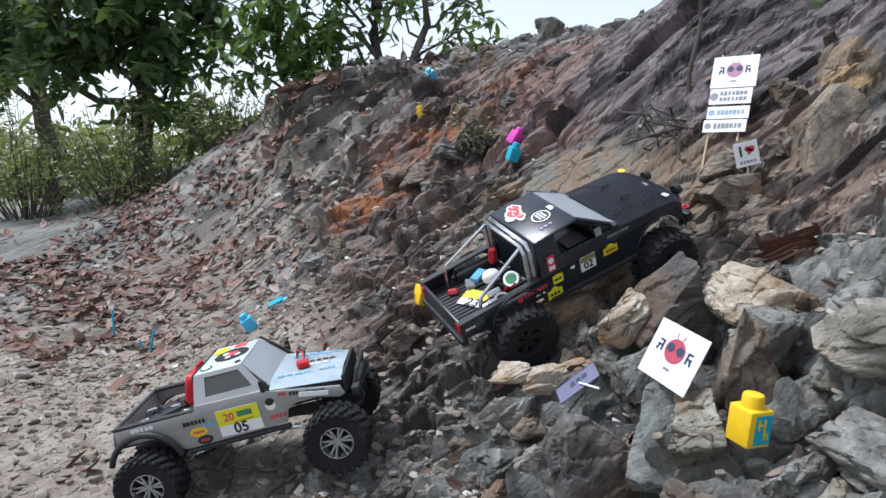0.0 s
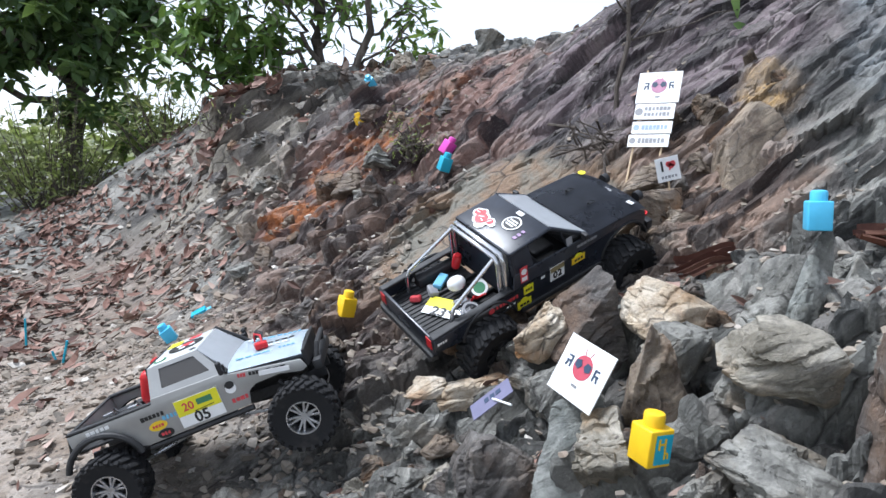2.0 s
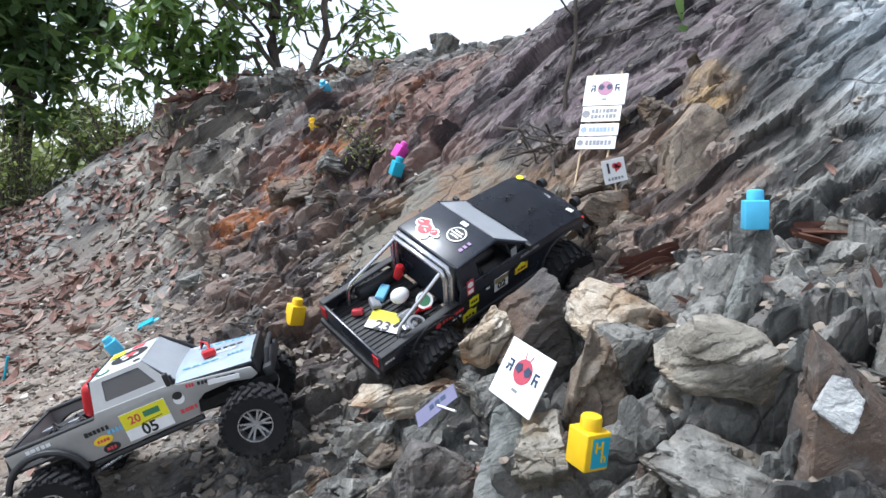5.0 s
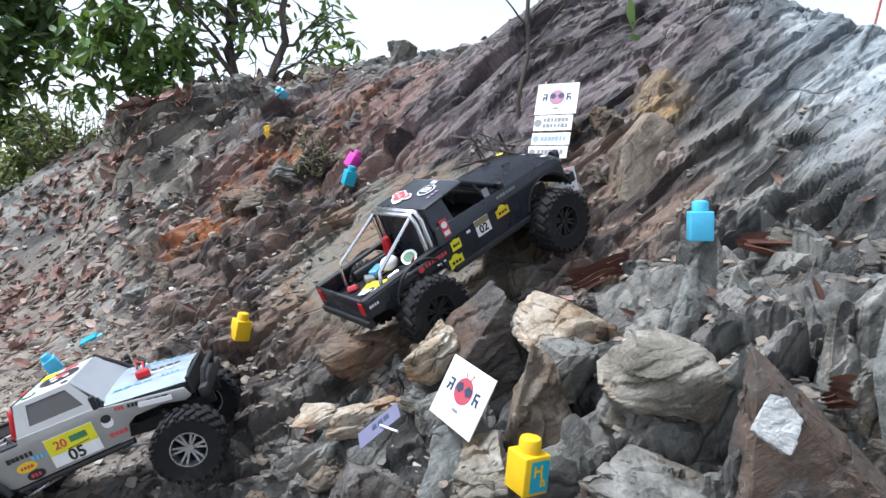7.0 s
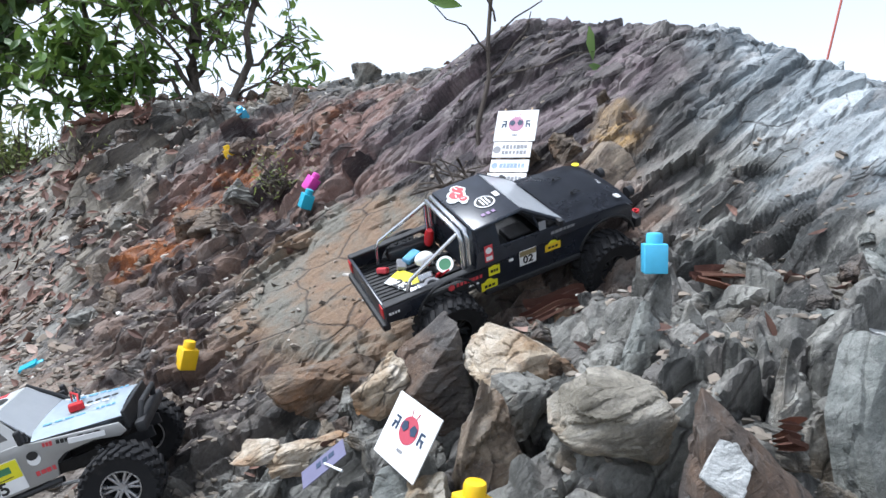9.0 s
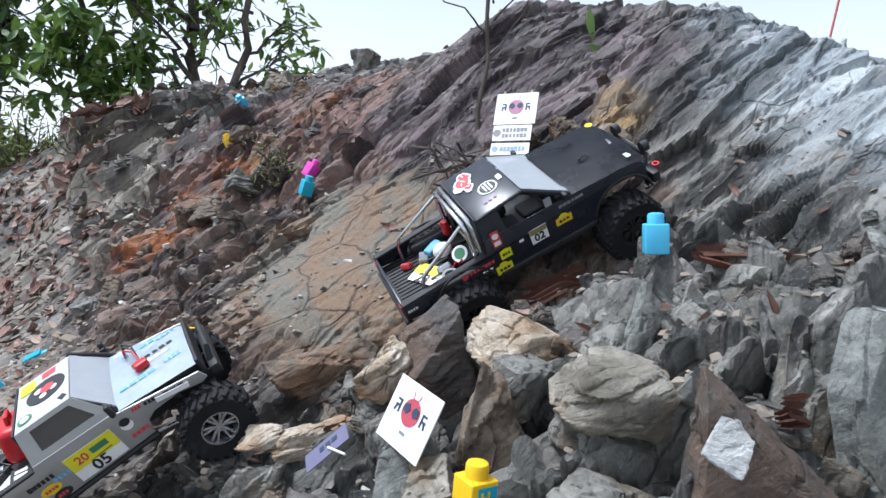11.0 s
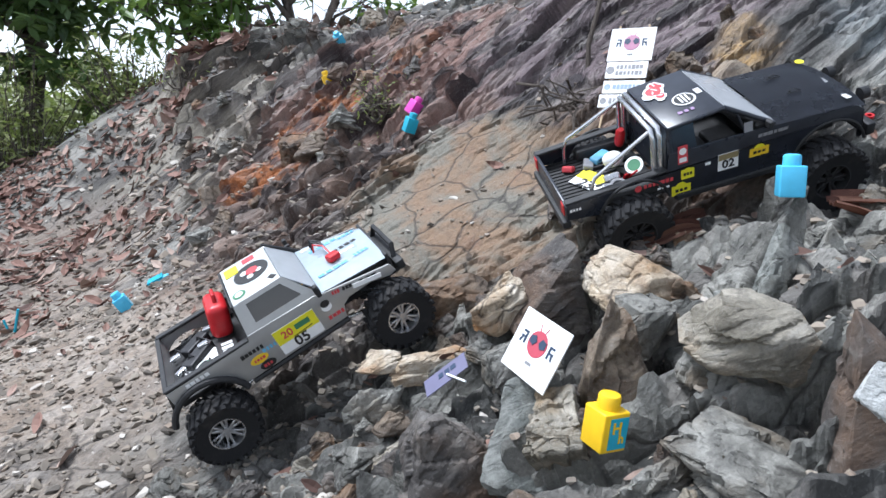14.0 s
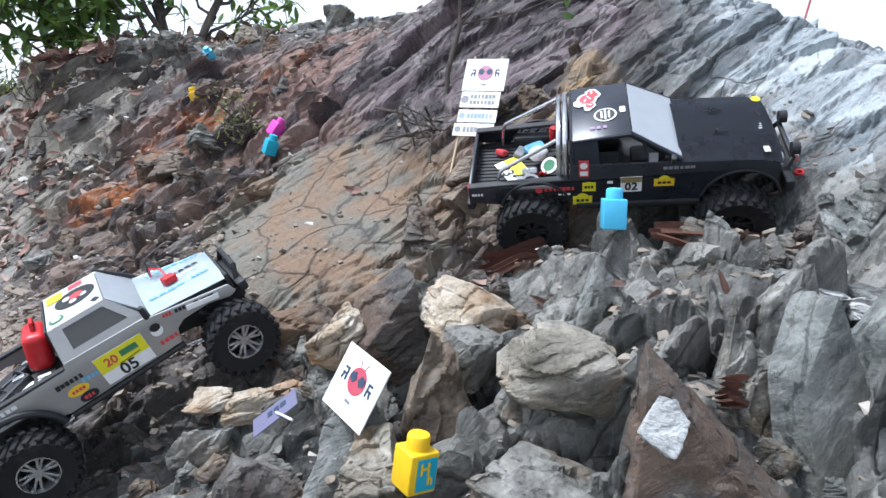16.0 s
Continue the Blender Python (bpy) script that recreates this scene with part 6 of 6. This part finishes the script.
def tree(base, top, r, limbs, leaf, leaf_len, per_twig, label, seed, twigs=9, spread=0.28, ratio=0.4):
    """Trunk, limbs (end points), twigs off them, leaves in uneven clumps on the twigs."""
    rng = random.Random(seed)
    T = thing("tree", pose(*base), label, "tree")
    b = Vector(base)
    trunk = crooked((0, 0, -0.15), Vector(top) - b, 0.03, rng, 9)
    part("trunk", rod(trunk, r, 10, r * 0.5), BARK, T, "", 60)
    spots = []
    twig_bm = bmesh.new()
    for start, end in limbs:
        s = trunk[0].lerp(trunk[-1], start)
        path = crooked(s, Vector(end) - b, 0.05, rng, 7)
        part("limb", rod(path, r * 0.42, 8, r * 0.1), BARK, T, "", 60)
        for k in range(twigs):
            f = rng.uniform(0.3, 1.0)
            i = min(len(path) - 2, int(f * (len(path) - 1)))
            p = path[i].lerp(path[i + 1], rng.random())
            d = Vector((rng.gauss(0, 1), rng.gauss(0, 1), rng.gauss(0.25, 0.7))).normalized() * spread * rng.uniform(0.5, 1.5)
            tw = crooked(p, p + d, 0.02, rng, 3)
            add(twig_bm, rod(tw, 0.006, 5, 0.002))
            for j in range(rng.randint(per_twig // 2, per_twig + per_twig // 2)):
                g = rng.uniform(0.25, 1.05)
                q = p + d * g
                spots.append(q + Vector((rng.gauss(0, 0.035), rng.gauss(0, 0.035), rng.gauss(0, 0.03))))
    part("twiggery", twig_bm, BARK, T)["kind"] = "stuff"
    crown = join_many("crown", leaves_at(spots, leaf_len, rng, 30, ratio), [leaf], "", "")
    crown.parent = T
    return T


tree((-2.5, 5.5, 0.35), (-2.42, 5.62, 2.5), 0.085,
     [(0.35, (-3.3, 5.3, 1.5)), (0.5, (-3.6, 5.6, 2.1)), (0.55, (-1.75, 5.4, 1.75)), (0.7, (-1.3, 5.5, 2.15)), (0.8, (-2.0, 5.3, 2.6)), (0.45, (-2.9, 5.1, 1.75)), (0.4, (-2.1, 5.2, 1.45)),
      (0.95, (-3.0, 5.6, 2.8)), (0.9, (-1.5, 5.6, 2.75)), (0.3, (-1.95, 5.3, 1.3)), (0.75, (-2.6, 5.0, 2.3)), (0.6, (-3.4, 5.0, 2.4)), (0.85, (-0.95, 5.4, 2.4)), (0.6, (-2.3, 4.9, 1.9))],
     LEAF_DARK, 0.13, 22, "leafy dark green tree with a forked brown trunk", 3, 15, 0.34, 0.52)
tree((-3.7, 6.4, 0.2), (-3.9, 6.4, 2.8), 0.09,
     [(0.5, (-4.6, 6.2, 2.0)), (0.5, (-3.1, 6.3, 1.9)), (0.7, (-3.2, 6.2, 2.6)), (0.8, (-4.6, 6.4, 2.9)), (0.6, (-3.8, 6.0, 2.2)), (0.9, (-3.6, 6.3, 3.2)), (0.4, (-4.2, 6.0, 1.5))],
     LEAF_DARK, 0.14, 20, "dark leafy tree standing behind another tree", 9, 14, 0.4, 0.52)
tree((-0.45, 4.73, 1.2), (-0.47, 4.85, 2.9), 0.045,
     [(0.15, (-0.85, 4.7, 1.9)), (0.2, (-0.15, 4.7, 2.0)), (0.35, (-1.1, 4.8, 2.3)), (0.4, (0.1, 4.8, 2.3)), (0.5, (-0.75, 4.7, 2.5)), (0.1, (-0.95, 4.8, 1.65)), (0.55, (-0.2, 4.7, 2.6)), (0.25, (-0.62, 4.6, 2.05))],
     LEAF_FRESH, 0.10, 8, "thin grey sapling with bare twigs and few leaves", 21, 12, 0.3)
tree((-0.2, 4.55, 1.25), (0.05, 4.65, 2.4), 0.028,
     [(0.2, (-0.35, 4.5, 1.7)), (0.3, (0.2, 4.5, 1.75)), (0.5, (-0.2, 4.6, 2.1)), (0.6, (0.3, 4.6, 2.15)), (0.15, (0.12, 4.5, 1.55))],
     LEAF_FRESH, 0.09, 6, "slender sapling with fresh green leaves", 33, 9, 0.22)
tree((-1.15, 5.0, 0.95), (-1.2, 5.05, 2.3), 0.03,
     [(0.2, (-1.4, 4.9, 1.5)), (0.3, (-0.9, 4.9, 1.6)), (0.5, (-1.5, 5.0, 1.9)), (0.6, (-0.85, 5.0, 2.0)), (0.15, (-1.0, 4.9, 1.35)), (0.7, (-1.2, 4.9, 2.3)), (0.4, (-1.25, 4.8, 1.75))],
     LEAF_FRESH, 0.13, 12, "young tree with large fresh green leaves", 41, 10, 0.26)


def bush(base, size, leaf, leaf_len, stems, per, label, seed, ratio=0.35):
    rng = random.Random(seed)
    T = thing("bush", pose(*base), label, "bush")
    spots = []
    bm = bmesh.new()
    for k in range(stems):
        a = rng.uniform(0, 2 * math.pi)
        rad = rng.random() ** 0.5
        end = Vector((math.cos(a) * rad * size[0], math.sin(a) * rad * size[1], size[2] * rng.uniform(0.45, 1.0) * (1 - 0.45 * rad * rad)))
        path = crooked((end.x * 0.25, end.y * 0.25, -0.05), end, 0.02, rng, 4)
        add(bm, rod(path, 0.006, 5, 0.002))
        for j in range(per):
            f = rng.uniform(0.35, 1.03)
            i = min(3, int(f * 4))
            q = path[i].lerp(path[i + 1], min(1, f * 4 - i))
            spots.append(q + Vector((rng.gauss(0, 0.05), rng.gauss(0, 0.05), rng.gauss(0, 0.04))))
    part("stalkwork", bm, BARK, T)["kind"] = "stuff"
    crown = join_many("foliage", leaves_at(spots, leaf_len, rng, 10, ratio), [leaf], "", "")
    crown.parent = T


bush((-2.25, 4.85, 0.25), (0.62, 0.4, 1.0), LEAF_FINE, 0.05, 70, 34, "fine-leaved pale green bush beside a tree", 2, 0.3)
bush((-1.5, 4.75, 0.68), (0.45, 0.3, 0.62), LEAF_FINE, 0.05, 46, 24, "fine-leaved bush with dry stems on the bank", 4, 0.3)
bush((-3.1, 5.0, 0.2), (0.6, 0.4, 1.0), LEAF_FINE, 0.06, 50, 30, "pale green bush at the path edge", 6, 0.3)
bush((0.112, 2.2, 0.7), (0.055, 0.05, 0.085), LEAF_FINE, 0.015, 16, 14, "small yellow-green weed growing on the slope", 8, 0.35)
bush((-1.75, 5.3, 0.62), (0.35, 0.3, 0.7), LEAF_FRESH, 0.16, 14, 10, "broad-leaved fresh green plant", 10, 0.42)
bush((-0.75, 4.75, 1.05), (0.35, 0.25, 0.5), LEAF_FRESH, 0.12, 14, 9, "broad-leaved green plant on the crest", 12, 0.4)
bush((0.15, 4.4, 1.25), (0.25, 0.2, 0.3), LEAF_FRESH, 0.09, 12, 8, "small green plant on the crest", 14, 0.4)
bush((-0.95, 4.25, 0.82), (0.3, 0.2, 0.22), LEAF_FINE, 0.04, 24, 6, "dry grassy tuft on the bank", 16, 0.2)


def dead_sapling():
    rng = random.Random(5)
    T = thing("sapling", pose(0.62, 1.72, 0.76), "thin bare grey sapling with a few hanging leaves", "sapling")
    part("stem", rod(crooked((0, 0, -0.12), (0.04, 0.03, 0.5), 0.006, rng, 6), 0.0068, 8, 0.0045), BARK, T)
    ends = [((0.035, 0.02, 0.2), (0.3, 0.0, 0.28)), ((0.03, 0.02, 0.26), (-0.12, 0.0, 0.36)), ((0.02, 0.02, 0.15), (0.12, -0.02, 0.36)), ((0.04, 0.02, 0.34), (-0.02, -0.02, 0.48)), ((0.04, 0.02, 0.3), (0.16, 0, 0.42))]
    for a, b in ends:
        part("branch", rod(crooked(a, b, 0.008, rng, 5), 0.003, 6, 0.0013), BARK, T)
    for x, y, z, l, a in ((0.29, 0, 0.3, 0.085, 80), (0.31, -0.01, 0.235, 0.06, 10), (-0.1, 0, 0.37, 0.10, 5), (-0.03, -0.02, 0.4, 0.09, -5), (0.1, 0, 0.41, 0.1, 10), (0.16, 0, 0.43, 0.09, 20)):
        v, f = leaf_piece(l, l * 0.45, 0.5, 0.15, rng)
        me = bpy.data.meshes.new("leaf")
        me.from_pydata([tuple(c) for c in v], [], f)
        me.materials.append(LEAF_FRESH)
        me.shade_smooth()
        o = new("leaf", me)
        o.parent = T
        o.matrix_basis = pose(x, y, z, 70, a, 10)


dead_sapling()


def twig_pile(place, count, spread, length, seed, label):
    rng = random.Random(seed)
    bm = bmesh.new()
    for k in range(count):
        p = Vector((rng.gauss(0, spread), rng.gauss(0, spread * 0.5), rng.gauss(0, spread * 0.35)))
        d = Vector((rng.gauss(0, 1), rng.gauss(0, 0.4), rng.gauss(0.1, 0.4))).normalized() * length * rng.uniform(0.4, 1)
        add(bm, rod(crooked(p - d / 2, p + d / 2, length * 0.05, rng, 4), 0.0035, 5, 0.0015))
    tagged(part("twig_pile", bm, BARK, None, "", None, pose(*place)), label, "twigs", kind="stuff")


twig_pile((0.57, 1.66, 0.69), 26, 0.06, 0.22, 1, "dry roots and twigs caught on the bank")
twig_pile((-0.25, 4.2, 1.12), 30, 0.3, 0.35, 2, "dry twigs lying along the crest")
twig_pile((-1.5, 4.2, 0.3), 40, 0.4, 0.3, 3, "dry stems at the foot of the bank")
tagged(part("dry_stalk", rod([(0.765, 0.66, 0.33), (0.81, 0.68, 0.4), (0.85, 0.7, 0.45)], 0.0035, 6, 0.0015), BARK), "grey dry stalk leaning between slabs", "stalk")


# ---- far vegetation behind the path ----
def far_hedge():
    rng = random.Random(77)
    spots = []
    for k in range(4600):
        x = rng.uniform(-22, 3)
        d = rng.uniform(13, 17)
        top = 1.35 + 0.6 * noise.noise(Vector((x * 0.35, 1, 2))) + 0.4 * noise.noise(Vector((x * 1.3, 5, 2)))
        spots.append(Vector((x, d, -0.3 + max(0.3, top + 0.2) * rng.random() ** 0.7)))
    return leaves_at(spots, 0.45, rng, 10, 0.5)


join_many("far_bushes", far_hedge(), [LEAF_FINE], "pale green bushes far beyond the path", "bushes")


# ---- what moves: seconds, place, turn ----
SILVER_ROWS = [
    (0.0, -0.326, 1.188, 0.066, 3.5, -14.3, 0.5),
    (0.5, -0.305, 1.194, 0.078, 3.0, -16.4, 0.5),
    (1.0, -0.258, 1.213, 0.088, 2.4, -18.6, 1.0),
    (1.5, -0.248, 1.217, 0.091, 1.8, -20.9, 1.7),
    (2.0, -0.219, 1.210, 0.109, 1.8, -21.5, 0.8),
    (2.5, -0.213, 1.216, 0.114, 3.1, -21.4, 2.1),
    (3.0, -0.212, 1.216, 0.114, 3.2, -21.4, 2.7),
    (3.5, -0.214, 1.222, 0.113, 3.2, -21.2, 2.6),
    (4.0, -0.213, 1.224, 0.113, 3.7, -21.5, 2.9),
    (6.5, -0.208, 1.236, 0.109, 3.4, -21.8, 1.0),
    (7.0, -0.209, 1.236, 0.109, 3.2, -21.9, 0.6),
    (7.5, -0.208, 1.236, 0.109, 3.0, -21.9, 0.2),
    (8.0, -0.207, 1.236, 0.109, 3.0, -21.9, 0.0),
    (8.5, -0.207, 1.236, 0.110, 3.0, -21.7, 0.0),
    (9.0, -0.207, 1.236, 0.111, 3.2, -21.5, 0.0),
    (11.5, -0.062, 1.259, 0.175, 18.0, -35.4, 7.9),
    (12.0, -0.056, 1.266, 0.184, 17.1, -34.6, 7.8),
    (12.5, -0.038, 1.269, 0.195, 12.7, -32.3, 11.1),
    (13.0, -0.013, 1.279, 0.201, 10.1, -31.3, 14.4),
    (13.5, -0.008, 1.274, 0.200, 8.6, -30.4, 16.3),
    (14.0, 0.001, 1.267, 0.209, 13.3, -30.5, 13.7),
    (14.5, 0.004, 1.260, 0.205, 10.8, -31.3, 14.0),
    (15.0, 0.011, 1.255, 0.210, 9.4, -32.1, 12.2),
    (15.5, 0.020, 1.257, 0.219, 11.0, -32.8, 10.4),
    (16.0, 0.018, 1.264, 0.217, 8.8, -30.8, 13.5),
]
BLACK_ROWS = [
    (0.0, 0.268, 1.363, 0.356, 17.5, -22.4, 20.1),
    (0.5, 0.310, 1.354, 0.367, 22.3, -21.2, 15.9),
    (1.0, 0.324, 1.352, 0.369, 27.3, -23.6, 17.2),
    (1.5, 0.320, 1.354, 0.373, 26.1, -25.2, 24.1),
    (2.0, 0.339, 1.352, 0.377, 22.7, -23.2, 24.2),
    (2.5, 0.328, 1.348, 0.370, 29.7, -22.8, 19.5),
    (3.0, 0.318, 1.359, 0.373, 33.0, -25.8, 21.8),
    (3.5, 0.325, 1.352, 0.370, 30.6, -24.7, 20.1),
    (4.0, 0.317, 1.356, 0.367, 30.5, -23.6, 24.0),
    (6.5, 0.370, 1.349, 0.420, 6.7, -21.9, 32.8),
    (7.0, 0.436, 1.363, 0.448, 1.0, -26.6, 25.3),
    (7.5, 0.475, 1.358, 0.460, 2.8, -26.0, 23.9),
    (8.0, 0.525, 1.349, 0.476, 14.0, -25.4, 18.6),
    (8.5, 0.566, 1.339, 0.482, 20.1, -17.6, 12.7),
    (9.0, 0.583, 1.340, 0.488, 25.6, -18.8, 8.3),
    (11.5, 0.641, 1.338, 0.509, 27.5, -29.5, -3.4),
    (12.0, 0.622, 1.333, 0.495, 22.7, -30.1, 1.3),
    (12.5, 0.611, 1.326, 0.497, 20.0, -31.9, 3.9),
    (13.0, 0.658, 1.309, 0.516, 30.1, -28.5, -9.6),
    (13.5, 0.675, 1.294, 0.519, 27.4, -22.7, -4.6),
    (14.0, 0.709, 1.263, 0.528, 27.1, -17.4, -2.6),
    (14.5, 0.733, 1.222, 0.529, 24.3, -16.7, -1.4),
    (15.0, 0.784, 1.218, 0.551, 35.4, -11.8, -11.6),
    (15.5, 0.858, 1.238, 0.568, 41.8, -8.3, -31.7),
    (16.0, 0.855, 1.224, 0.567, 37.3, -5.8, -25.5),
]


def roll_wheels(made, rows):
    """Turn the wheels by the way that the truck has gone."""
    for hub, x, y, r in made:
        spin, keys, last = 0.0, [], None
        for row in rows:
            m = pose(*row[1:])
            if last is not None:
                step = (m.translation - last.translation).dot(m.col[0].to_3d())
                spin += max(-80.0, min(80.0, math.degrees(step / r)))
            keys.append((row[0], pose(x, y, r, 0, spin, 0)))
            last = m
        walk(hub, keys)


def motions():
    walk(truck_grey, [(r[0], pose(*r[1:])) for r in SILVER_ROWS])
    walk(truck_black, [(r[0], pose(*r[1:])) for r in BLACK_ROWS])
    roll_wheels(silver_wheels, SILVER_ROWS)
    roll_wheels(black_wheels, BLACK_ROWS)


motions()
